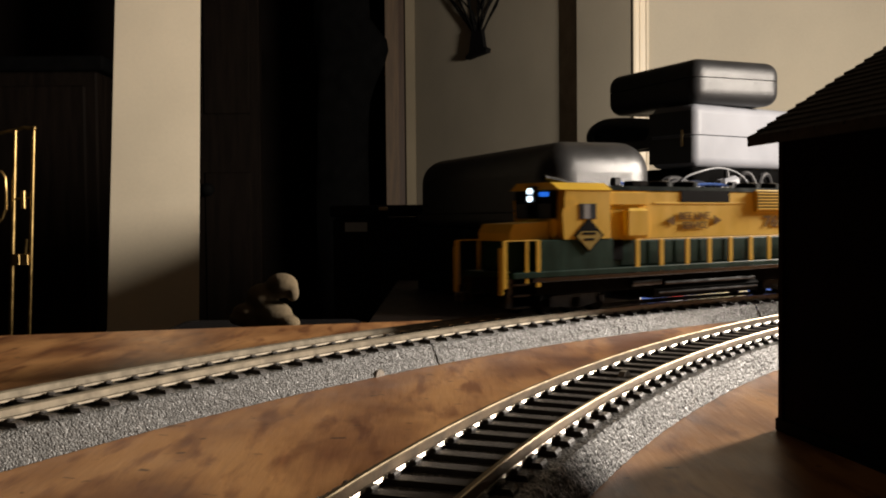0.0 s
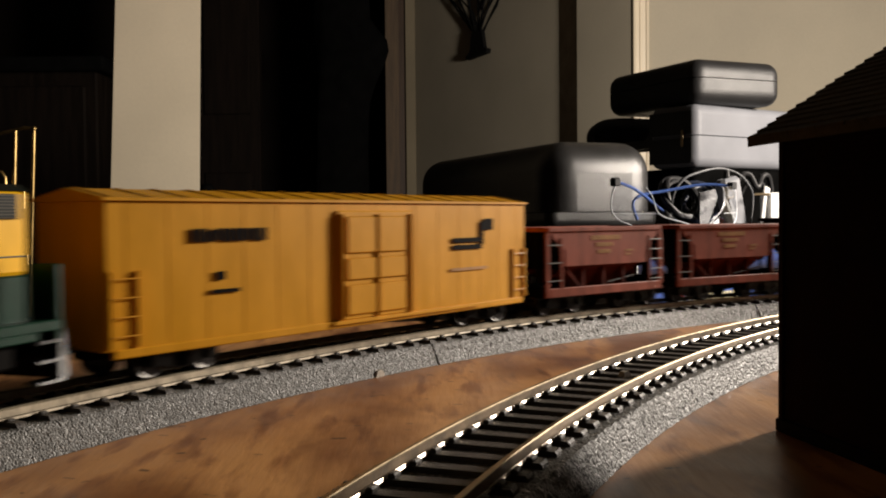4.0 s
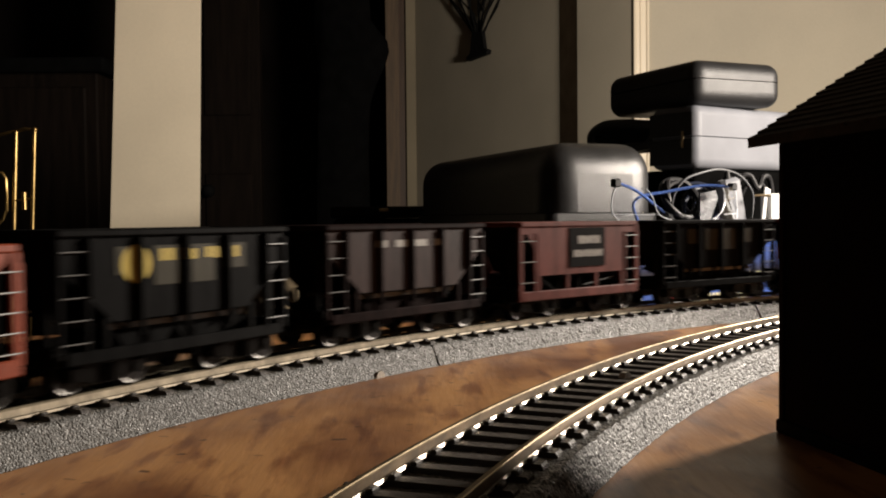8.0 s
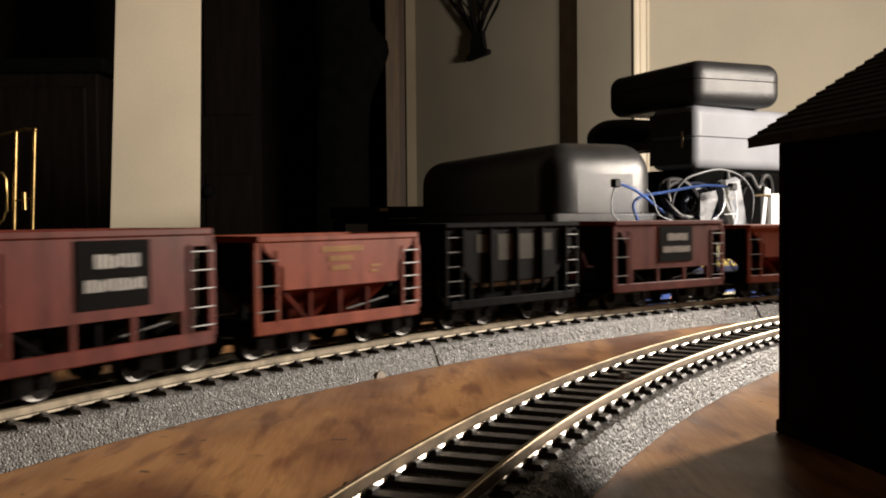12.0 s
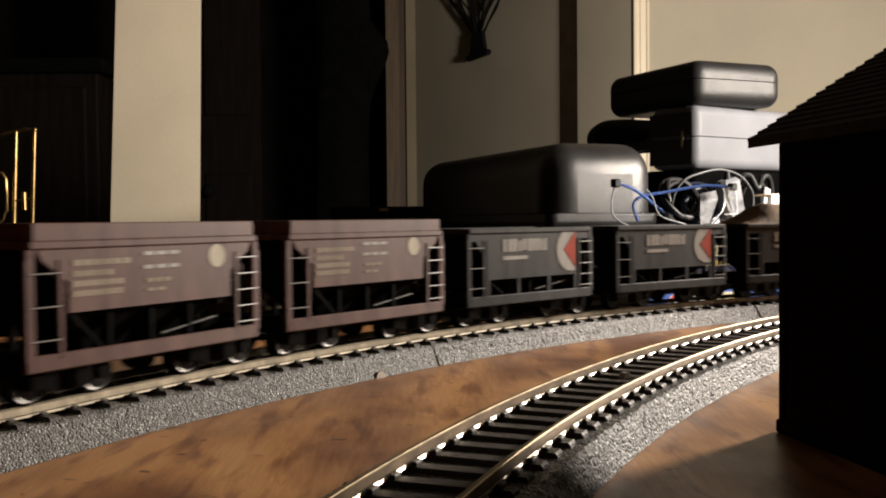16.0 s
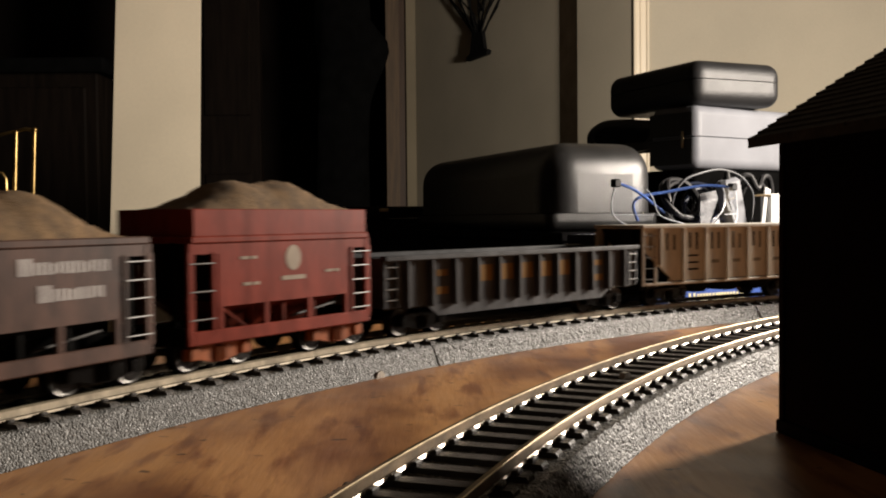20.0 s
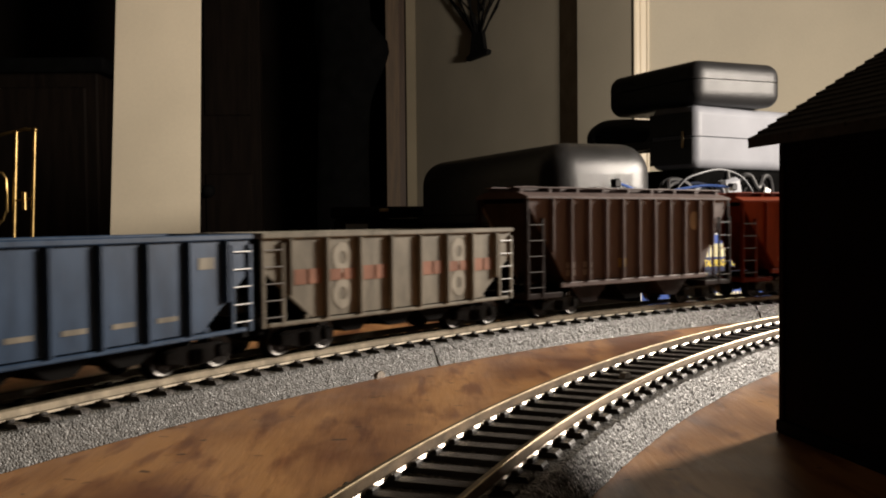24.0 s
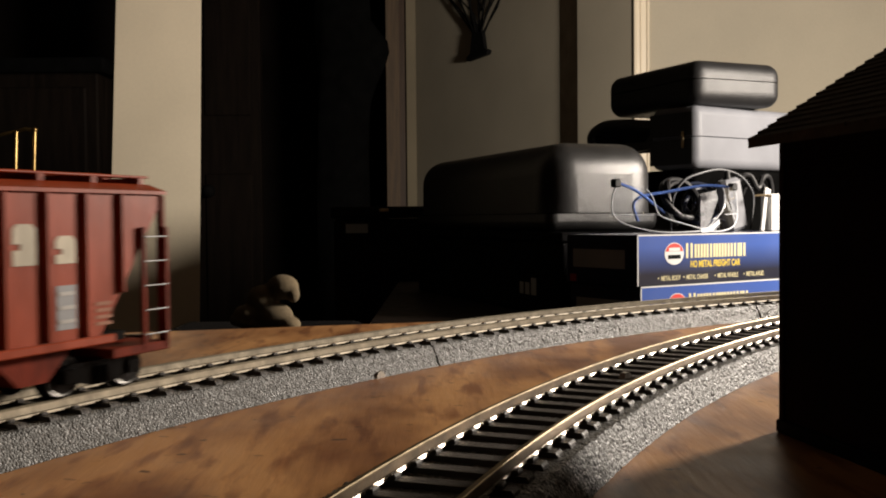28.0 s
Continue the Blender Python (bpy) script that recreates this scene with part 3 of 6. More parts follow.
def carton(x, y, z):
    """A long printed train carton; local x along its front, y into its depth."""
    c = thing("train_carton", "blue printed card box for a model train car", "box", turned(x, y, z, 0.84, 0.543), group="stacked train cartons")
    Lc, Dc, Hc = 225.0, 84.0, 39.8
    part("carton_body", Shape().box(0, Lc, 0.4, Dc, 0, Hc, 0.6), NAVY, c, "dark card box")
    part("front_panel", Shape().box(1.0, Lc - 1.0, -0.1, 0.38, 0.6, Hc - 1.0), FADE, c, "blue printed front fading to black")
    part("edge_line", Shape().box(0.2, Lc - 0.2, -0.15, 0.6, Hc - 0.9, Hc + 0.12), PAPERWHITE, c, "worn white top edge")
    part("side_edge", Shape().box(-0.1, 0.9, -0.15, 0.5, 0.4, Hc - 1.2), PAPERWHITE, c, "worn white corner edge")
    disc = [(39.5 + 10.6 * math.cos(2 * math.pi * i / 28), 24.5 + 8.8 * math.sin(2 * math.pi * i / 28)) for i in range(28)]
    part("emblem", Shape().prism(disc, -0.30, -0.12), PAPERWHITE, c, "round white and red emblem")
    part("emblem_top", Shape().prism([(39.5 + (q[0] - 39.5) * 0.94, 24.5 + (q[1] - 24.5) * 0.94) for q in disc if q[1] >= 25.4], -0.42, -0.31), REDINK, c, "red half of the emblem")
    part("emblem_bar", Shape().box(32.5, 46.5, -0.42, -0.31, 20.4, 23.6), BLACKCARD, c)
    part("emblem_bar", Shape().box(33.5, 45.5, -0.5, -0.43, 26.6, 29.2), PAPERWHITE, c)
    x0 = 52.5
    for i, w in enumerate((9.6, 7.0, 6.8, 8.0, 6.4, 6.8, 7.4, 8.0, 3.4, 8.2)):
        # each title mark is a pair of upright bars
        for q in ((0.0, 0.62) if w > 5 else (0.2,)):
            part("title_bar", Shape().box(x0 + q * (w - 1.4), x0 + q * (w - 1.4) + 2.5, -0.35, -0.12, 20.6, 31.6 if i else 32.4), PALEYELLOW, c)
        x0 += w
    front = Matrix(((1, 0, 0, 0), (0, 0, -1, 0), (0, 1, 0, 0), (0, 0, 0, 1)))
    lettering("HO METAL FREIGHT CAR", 7.4, YELLOWINK, c, Matrix.Translation((0.0575, -0.0002, 0.0132)) @ front @ Matrix.Diagonal((0.70, 1, 1, 1)), 0.05)
    for w, x0 in (("METAL BODY", 25.0), ("METAL CHASSIS", 53.0), ("METAL WHEELS", 89.0), ("METAL AXLES", 124.0)):
        lettering(w, 5.2, PALEYELLOW, c, Matrix.Translation((x0 * 0.001, -0.0002, 0.0036)) @ front @ Matrix.Diagonal((0.68, 1, 1, 1)), 0.02)
        part("dot", Shape().box(x0 - 3.4, x0 - 2.2, -0.3, -0.12, 5.0, 6.2), PALEYELLOW, c)
    # label and mark on the shaded end
    part("end_label", Shape().box(-0.12, 0.0, 14, 76, 13, 28), DIMINK, c, "pale paper label on the end")
    part("end_mark", Shape().box(-0.12, 0.0, 72, 80, 1, 7), REDINK, c)
    return c


carton(149.6, 769.0, -4.7)
carton(152.5, 771.5, -45.0)

# long black case with rounded shell, on a black storage box
storage = thing("storage_box", "plain black storage box under a case", "box", turned(110, 924, -45.1, -0.341, 0.940))
rounded_box("box_body", (420, 150, 71), 3, BLACKCARD, storage, at=Matrix.Translation((0.210, -0.075, 0)))
rounded_box("box_lid", (424, 154, 9), 2, BLACKCARD, storage, at=Matrix.Translation((0.210, -0.075, 0.0715)))
for i, (a, w, hgt) in enumerate(((36, 12, 17), (52, 10, 12), (66, 9, 12))):
    part("mark", Shape().box(a + 20, a + 20 + w, 0.0, 0.3, 18, 18 + hgt), PAPERWHITE, storage)


def shell_case(name, label, x, y, z, u, dims, seam, r, material, group="", latch=False):
    """A moulded two-shell case; u is the long direction, dims length, width, height in millimetres."""
    c = thing(name, label, "case", turned(x, y, z, *u), group=group)
    L, W, Hc = dims
    half_shell("lower_shell", (L, W, seam - 0.5), min(r, (seam - 1) * 0.6), material, c, Matrix.Translation((L / 2000, -W / 2000, 0)), False)
    half_shell("upper_shell", (L, W, Hc - seam - 0.5), r, material, c, Matrix.Translation((L / 2000, -W / 2000, (seam + 0.5) * 0.001)), True)
    part("seam_band", Shape().box(r * 0.4, L - r * 0.4, -W + r * 0.4, -r * 0.4, seam - 1, seam + 1), BLACKCARD, c)
    if latch:
        part("latch", Shape().box(15, 18.4, 1.4, 3.2, seam - 12, seam + 6, 0.6), RAIL, c, "small bright metal latch")
    return c


shell_case("long_case", "long black moulded case with rounded shell", 99.4, 938, 35.6, (-0.341, 0.940), (391, 121, 86), 17.5, 31, CASEDULL)
under = thing("dark_case", "black box supporting a grey case", "case", turned(269, 1067, -45.1, 0.825, 0.566))
rounded_box("box_body", (322, 78, 145), 6, mat("black_felt", (0.002, 0.002, 0.002), 0.95, 0, 0.3, 60, 0.2, 400, spec=0.0), under, at=Matrix.Translation((0.162, 0.040, 0)))
grey = shell_case("grey_case", "grey moulded tool case with a seam and a looped handle", 270, 1066, 100.2, (-0.566, 0.825), (68, 336, 68.3), 34.5, 10, CASEGREY, latch=True)


def loop_handle():
    """A moulded grip that stands out from the case's end as a flat loop, wide below and narrower above."""
    pts = []
    for k in range(25):
        a = -math.pi / 2 + math.pi * k / 24
        pts.append((154 + 31 * math.cos(a), -24, 44 + 14.5 * math.sin(a)))
    low = [(52 + 102 * k / 10, -24, 29.5) for k in range(10)]
    top = [(154 - 108 * k / 12, -24, 58.5 - 13.0 * (k / 12) ** 1.6) for k in range(1, 13)]
    grip = Shape().tube(low + pts + top, 7.2, 12)
    part("handle", grip, CASEBLACK, grey, "black looped carrying handle", smooth=True)
    part("handle_web", Shape().prism([(60, 30), (156, 31), (176, 40), (176, 48), (156, 57), (110, 54), (60, 44)], -26, -20), BLACKCARD, grey)
    part("handle_root", Shape().prism([(62, 27), (100, 24), (84, 36), (66, 52), (62, 56)], -36, -12), CASEBLACK, grey)
    # added black sheets over the grey end face, standing in for its shade
    part("end_shade_panel", Shape().box(4, 66, 0.05, 1.4, 5, 32.5, 0.8), CASEBLACK, grey, "black sheet that darkens the shaded case end")
    part("end_shade_panel", Shape().box(4, 66, 0.05, 1.4, 36, 61, 0.8), CASEBLACK, grey, "black sheet that darkens the shaded case end")


loop_handle()
shell_case("small_case", "small black moulded case on a grey one", 268.5, 1062, 168.8, (-0.409, 0.913), (170, 121, 48), 27, 15, CASEBLACK)

# safety glasses on the cartons
CLEAR = mat("clear_lens", (0.95, 0.97, 1.0), 0.03, glass=True)
ARMBLUE = mat("blue_temple_plastic", (0.038, 0.077, 0.23), 0.3, 0, 0.1, 40, 0)
EDGE = mat("polished_lens_edge", (0.62, 0.64, 0.68), 0.2, 0, 0.1, 60, 0)
CABLEBLACK = mat("black_cable", (0.008, 0.008, 0.009), 0.5, 0, 0.2, 60, 0, spec=0.2)
CABLENAVY = mat("navy_cable", (0.012, 0.017, 0.035), 0.35, 0, 0.2, 60, 0)
GREYFILM = mat("creased_grey_film", (0.10, 0.103, 0.11), 0.3, 0, 0.35, 90, 1.0, 260)
CABLEGREY = mat("grey_cable", (0.07, 0.073, 0.08), 0.4, 0, 0.2, 60, 0)


def glasses():
    """Clear wrap-round glasses lying on the carton; local x along the carton's front, z up from its top."""
    g = thing("safety_glasses", "clear safety glasses with blue arms lying on a carton", "glasses", turned(144.3, 815, 35.15, 0.883, 0.47))

    def bow(x, z, out=0.0):
        t = (x - 69.4) / 69.4
        return (x, -16 + 26 * t * t + (z - 20) * 0.12 + out, z)

    def rounded(corners, steps=5):
        """The corners joined by a smooth line."""
        pts = []
        for i in range(len(corners) - 1):
            p = [Vector(corners[max(0, min(len(corners) - 1, i + k))]) for k in (-1, 0, 1, 2)]
            for q in range(steps):
                u = q / steps
                pts.append(p[1] + 0.5 * u * (p[2] - p[0] + u * (2 * p[0] - 5 * p[1] + 4 * p[2] - p[3] + u * (3 * (p[1] - p[2]) + p[3] - p[0]))))
        return [tuple(v) for v in pts] + [tuple(corners[-1])]

    outer = ((4.7, 42), (0.8, 30), (0.6, 16), (9.0, 7.6), (31, 1.4), (61, 1.3), (74, 2.6))
    inner = ((25, 37), (29.6, 29), (34, 15), (52, 8.5), (74, 2.9))
    outer_r = ((136, 40), (138.4, 29), (135, 14.4), (119, 4.8), (93, 1.2), (76, 2.6))
    inner_r = ((106, 38), (108.5, 30), (103, 20), (93, 13.6), (76, 3.0))
    for o_line, i_line, side in ((outer, inner, -1), (outer_r, inner_r, 1)):
        a, b = [bow(*p) for p in rounded(o_line, 4)], [bow(*p) for p in rounded(i_line, 6)]
        n = min(len(a), len(b))
        a = [a[round(k * (len(a) - 1) / (n - 1))] for k in range(n)]
        b = [b[round(k * (len(b) - 1) / (n - 1))] for k in range(n)]
        c, d = [(x, y + 1.5, z) for x, y, z in a], [(x, y + 1.5, z) for x, y, z in b]
        s = Shape().add(a + b, [(i, i + 1, n + i + 1, n + i) for i in range(n - 1)]).add(c + d, [(i, n + i, n + i + 1, i + 1) for i in range(n - 1)])
        for p, q in ((a, c), (b, d)):
            s.add(p + q, [(i, n + i, n + i + 1, i + 1) for i in range(n - 1)])
        s.add([a[0], b[0], c[0], d[0]], [(0, 1, 3, 2)])
        ln = part("lens", s, CLEAR, g, "clear curved lens", smooth=True)
        ln.visible_shadow = False
        part("lens_edge", Shape().tube(a, 0.5, 6), EDGE, ln, "bright polished outer edge", smooth=True)
        part("lens_rim", Shape().tube(b, 0.42, 6), EDGE, ln, "bright polished inner edge", smooth=True)
        part("lens_fold", Shape().tube([bow(0.6 if side < 0 else 135, 16), bow(34 if side < 0 else 104, 15.4)], 0.25, 6), EDGE, ln)
    part("hinge", Shape().box(1, 8, -2, 5, 38.5, 45.5, 1.0), CABLEBLACK, g, at=Matrix.Translation((0, bow(4.7, 42)[1] * 0.001, 0)))
    part("hinge", Shape().box(131, 138, -2, 5, 36.5, 43, 1.0), CABLEBLACK, g, at=Matrix.Translation((0, bow(136, 40)[1] * 0.001, 0)))
    arm = rounded(((5, 11, 42.6), (31, 24, 38.4), (55, 36, 31.6), (71, 42, 24.6), (88, 44, 15.5)))
    part("arm", Shape().tube(arm, 1.35, 8), ARMBLUE, g, "blue plastic arm", smooth=True)
    part("arm_tip", Shape().tube(rounded(((84, 43.7, 17.6), (93, 44.4, 11.5), (99, 44, 6.5))), 2.3, 8), CABLEBLACK, g, "black rubber arm tip", smooth=True)
    arm = rounded(((134, 12, 39.6), (112, 26, 41.0), (80, 38, 35.6), (59, 42, 32.4), (48.5, 41, 27.5), (46.4, 40, 21.5), (51, 40, 10.5)))
    part("arm", Shape().tube(arm, 1.35, 8), ARMBLUE, g, "blue plastic arm", smooth=True)
    part("nose_pad", Shape().prism([(75, 2.0), (93, 12.6), (99, 10.4), (93, 4.4), (80, 1.0)], -16.5, -13.8), CLEAR, g, "clear nose pad")
    for z in (1.2, 3.2):
        part("nose_bridge", Shape().tube([bow(70, z), bow(80, z + 0.8, -1), bow(92, z + 7.0, -1.5)], 1.0, 7), EDGE, g, smooth=True)
    return g


glasses()


def cable(name, label, centre, radius, turns, material, r, lift, lean):
    pts = []
    n = int(26 * turns)
    for i in range(n + 1):
        a = 2 * math.pi * i / 26
        q = radius * (1 + 0.12 * math.sin(a * 0.73 + radius))
        p = Vector((q * math.cos(a), q * 0.35 * math.sin(a) + 3 * math.sin(a * 2.3), q * math.sin(a) * 0.85 + lift * i / n))
        p.rotate(Euler((0, radians(lean), radians(30))))
        pts.append(p + Vector(centre))
    ob = part(name, Shape().tube(pts, r, 7), material, None, smooth=True)
    return tagged(ob, label, "cable")


def on_carton(x, y, z=0.0):
    """A place behind the glasses: x along the carton's front, y into its depth, z over its top."""
    return Vector((144.3 + 0.883 * x + 0.22 * y, 815 + 0.47 * x + 0.975 * y, 35.2 + z))


def bent_cable(label, corners, material, r):
    pts = []
    for i in range(len(corners) - 1):
        p = [on_carton(*corners[max(0, min(len(corners) - 1, i + k))]) for k in (-1, 0, 1, 2)]
        for q in range(8):
            u = q / 8
            pts.append(p[1] + 0.5 * u * (p[2] - p[0] + u * (2 * p[0] - 5 * p[1] + 4 * p[2] - p[3] + u * (3 * (p[1] - p[2]) + p[3] - p[0]))))
    pts.append(on_carton(*corners[-1]))
    return tagged(part("cable", Shape().tube(pts, r, 8), material, None, smooth=True), label, "cable")


cable("cable", "coiled black cable behind the glasses", on_carton(66, 56, 26), 20, 2.6, CABLEBLACK, 2.4, 6, 10)
cable("cable", "coil of navy cable among the clutter", on_carton(88, 60, 23), 17, 2.3, CABLENAVY, 1.9, 5, -25)
bent_cable("loop of pale grey cable over the clutter", ((54, 62, 1.3), (57, 60, 30), (69, 58, 46), (88, 58, 53), (112, 60, 57), (134, 60, 53), (147, 58, 44), (154, 56, 31), (150, 52, 1.3)), CABLEGREY, 0.95)
bent_cable("thick black cable lying in loose bends", ((118, 78, 2.6), (136, 70, 46), (150, 66, 52), (160, 62, 40), (168, 66, 51), (178, 70, 46), (184, 74, 2.6)), CABLEBLACK, 2.6)
bent_cable("second black cable in loose bends", ((128, 84, 2.2), (142, 72, 36), (156, 70, 46), (172, 72, 38), (180, 80, 2.2)), CABLEBLACK, 2.2)
adapter = thing("plug_adapter", "grey plastic plug adapter leaning among cables", "adapter", Matrix.Translation(on_carton(131, 46, 0) * 0.001) @ pose(0, 0, 0, 0, -13, 28))
ADAPTER = mat("grey_plastic", (0.135, 0.14, 0.155), 0.4, 0, 0.1, 60, 0.1)
part("adapter_body", Shape().box(-11.5, 11.5, -7, 7, 1, 49, 3), ADAPTER, adapter)
part("cord_relief", Shape().rod((0, 0, 48.5), (2, 0, 56), 3.4, 10, 2.0), CABLEBLACK, adapter)
packet = part("clear_packet", Shape().prism([(-3, 0), (4, 0), (18, 30), (15, 37), (-3, 34)], -1.2, 1.2), GREYFILM, None, at=Matrix.Translation(on_carton(90, 40, 0) * 0.001) @ pose(0, 0, 0, 0, 0, 28))
tagged(packet, "creased grey plastic packet standing behind the glasses", "packet")
clip = thing("white_clip", "small white plastic clip", "clip", Matrix.Translation(on_carton(160, 24, 0) * 0.001) @ pose(0, 0, 0, 0, 8, 28))
part("jaw", Shape().box(-2.6, 2.6, -2, 0, 0, 40, 0.8), PAPERWHITE, clip)
part("jaw", Shape().box(-2.6, 2.6, 1.2, 3, 0, 40, 0.8), PAPERWHITE, clip, at=pose(0.003, 0, 0, 0, 5, 0))
part("spring", Shape().tube([(-12, 0, 31), (0, -3, 33), (14, 0, 32)], 1.0, 6), RAIL, clip)
tagged(part("white_block", Shape().box(-6, 10, -5, 8, 0, 34, 1.0), PAPERWHITE, None, at=Matrix.Translation(on_carton(173, 26, 0) * 0.001) @ pose(0, 0, 0, 0, 0, 30)), "white card packet on the carton", "packet")

# crumbs of ballast
CRUMB = mat("pale_stone_crumb", (0.42, 0.37, 0.30), 0.6, 0, 0.4, 900, 0.5, 2000)
for x, y, z, q in ((-20.9, 309.5, 0.0, 2.2), (46.8, 257.7, 7.7, 1.5), (-62, 262, 0.0, 0.8), (22, 205, 0.0, 0.7)):
    crumb = part("ballast_crumb", Shape().prism([(-q, 0), (-q * 0.5, q * 0.9), (q * 0.4, q * 1.0), (q, q * 0.4), (q * 0.8, 0)], -q * 0.7, q * 0.6), CRUMB if q > 1.2 else BLACKCARD, None, at=pose(x * 0.001, y * 0.001, z * 0.001, 0, 0, 25 * q))
    tagged(crumb, "stray crumb of stone lying by the track", "crumb", group="stray crumbs")

# tall dark bin standing beside the desk
bin_box = thing("storage_bin", "tall black storage bin with a faint sticker beside the desk", "bin", pose(-0.0924, 1.6, FLOOR_Z * 0.001))
rounded_box("bin_body", (150, 150, 830), 8, BLACKCARD, bin_box)
rounded_box("bin_lid", (158, 158, 18), 5, BLACKCARD, bin_box, at=Matrix.Translation((0, 0, 0.8302)))
part("sticker", Shape().box(-56, -22, -75.6, -75.1, 808, 822), GREYINK, bin_box, "faint grey sticker")
part("clasp", Shape().box(-4, 10, -83, -79.2, 840, 845, 0.8), RAIL, bin_box, "small metal clasp")

# soft toy on a dark trunk beyond the table edge
trunk = thing("trunk", "dark trunk below the table edge", "trunk", pose(-0.14, 0.75, FLOOR_Z * 0.001))
rounded_box("trunk_body", (150, 150, 700), 12, BLACKCARD, trunk)
rounded_box("trunk_lid", (156, 156, 46), 12, BLACKCARD, trunk, at=Matrix.Translation((0, 0, 0.7005)))
FUR = mat("cream_plush", (0.135, 0.10, 0.055), 0.95, 0, 0.3, 70, 1.0, 1400)


def plush():
    s = Shape()
    for c, r in (((8.5, 0, 33), (12.5, 10, 9.5)), ((-7, 0, 24), (11, 10, 11)), ((-18, -2, 14), (10, 8, 6.5)), ((-24, -2, 9), (7, 7, 5)), ((2, -2, 12), (15, 10, 10)), ((14, -6, 6), (9, 8, 6)), ((-10, 2, 6), (16, 10, 6)), ((17, -3, 28), (5, 6, 7))):
        s.ball(c, r, 16, 10)
    # the limbs are melted into one plush skin
    raw = bpy.data.objects.new("plush_form", mesh_of("plush_form", s, FUR))
    scene.collection.objects.link(raw)
    skin = raw.modifiers.new("skin", "REMESH")
    skin.mode, skin.voxel_size = "VOXEL", 0.0014
    soft = raw.modifiers.new("soft", "SMOOTH")
    soft.iterations, soft.factor = 6, 0.5
    bpy.context.view_layer.update()
    me = bpy.data.meshes.new_from_object(raw.evaluated_get(bpy.context.evaluated_depsgraph_get()))
    bpy.data.objects.remove(raw)
    me.materials.clear()
    me.materials.append(FUR)
    me.shade_smooth()
    ob = new("soft_toy", me)
    ob.matrix_basis = pose(-0.128, 0.74, -0.0335)
    tagged(ob, "cream plush toy slumped on a dark trunk", "toy")


plush()

# hanging wire balloon
IRON = mat("black_iron_wire", (0.006, 0.006, 0.006), 0.8, 0.0, 0.2, 60, 0.1, spec=0.1)
bal = thing("balloon_ornament", "flat black wire balloon ornament with basket hung on the wall", "ornament", pose(0.0935, 2.529, 0.4525, 0, 0, -58))
part("basket", Shape().prism([(-27, 0), (27, 2), (34, 12), (22, 63), (-22, 63), (-34, 10)], -5, 5), IRON, bal, "small dark basket")
part("basket_foot", Shape().prism([(-46, -3), (44, 3), (48, 12), (34, 18), (-34, 12), (-46, 6)], -7, 7), IRON, bal)
for k in range(7):
    a = (k - 3) / 3.0
    pts = []
    for i in range(15):
        t = i / 14
        q = 22 + 150 * math.sin(min(t, 0.62) / 0.62 * math.pi / 2) ** 1.15 if t <= 0.62 else 172 * math.cos((t - 0.62) / 0.38 * math.pi / 2)
        pts.append((q * a - 14 * t, 3 * math.cos(k * 2.0), 60 + 330 * t))
    part("rib", Shape().tube(pts, 2.6, 6), IRON, bal)
    b = a + 0.75 * (-1) ** k
    part("cross_wire", Shape().tube([(22 * a, 0, 62), (58 * (a + b) / 2, 2, 112), (130 * max(-1, min(1, b)) - 6, 0, 178)], 2.2, 6), IRON, bal)
for z, q in ((178, 130), (300, 150)):
    part("hoop", Shape().tube([(q * math.cos(2 * math.pi * i / 24) - 8, 5 * math.sin(2 * math.pi * i / 24), z + 4 * math.sin(2 * math.pi * i / 24)) for i in range(25)], 1.8, 6), IRON, bal)
part("cord", Shape().rod((-14, 0, 385), (-14, 0, 1186), 1.2, 6), IRON, bal)

# brass stand
BRASS = mat("polished_brass", (0.45, 0.31, 0.12), 0.36, 1.0, 0.5, 60, 0.1)
stand = thing("brass_stand", "polished brass tube stand leaning a little", "stand", pose(-0.479, 1.15, 0))
LEAN = 10.0 / 231.0


def on_stand(x, z, y=0.0):
    """A place on the leaning stand, x from the near upright's top."""
    return (x + (z - 152) * LEAN, y, z)


part("upright", Shape().rod(on_stand(-10, FLOOR_Z + 14), on_stand(-10, 153), 2.7, 14), BRASS, stand, smooth=True)
part("upright", Shape().rod(on_stand(11.5, FLOOR_Z + 14), on_stand(11.5, 154), 2.1, 14), BRASS, stand, smooth=True)
part("finial", Shape().ball(on_stand(11.5, 155), 3.0, 12, 8), BRASS, stand, smooth=True)
part("top_rail", Shape().tube([(-60, 0, 140), (-40, 0, 146), (-26, 0, 150), (-17, 0, 152), (-10, 0, 153), (0, 0, 156), (11.5, 0, 155)], 2.0, 10), BRASS, stand, smooth=True)
part("bracket", Shape().box(-4, 0.5, -3, 2, 63, 84, 0.6), BRASS, stand, "small bright brass plate")
part("bracket", Shape().rod((-13, -1, 74), (8, -1, 76), 1.2, 8), BRASS, stand)
part("bracket", Shape().box(-15, -6.5, -4, 3, -2, 11, 0.8).box(-6.4, 3, -3.4, 2.4, -2, 11, 0.8), BRASS, stand, "bright brass clamp block")
part("bracket", Shape().rod((-1, -1, 10), (1, -1, 28), 1.6, 8), BRASS, stand)
part("hook", Shape().tube([(-50, -6, 104), (-34, -6, 107), (-24, -6, 105), (-20, -6, 99), (-19.5, -6, 80), (-20, -6, 62), (-25, -6, 52), (-40, -6, 36)], 2.0, 8), BRASS, stand, smooth=True)
part("foot", Shape().box(-100, 30, -60, 60, FLOOR_Z, FLOOR_Z + 14, 5), BRASS, stand)

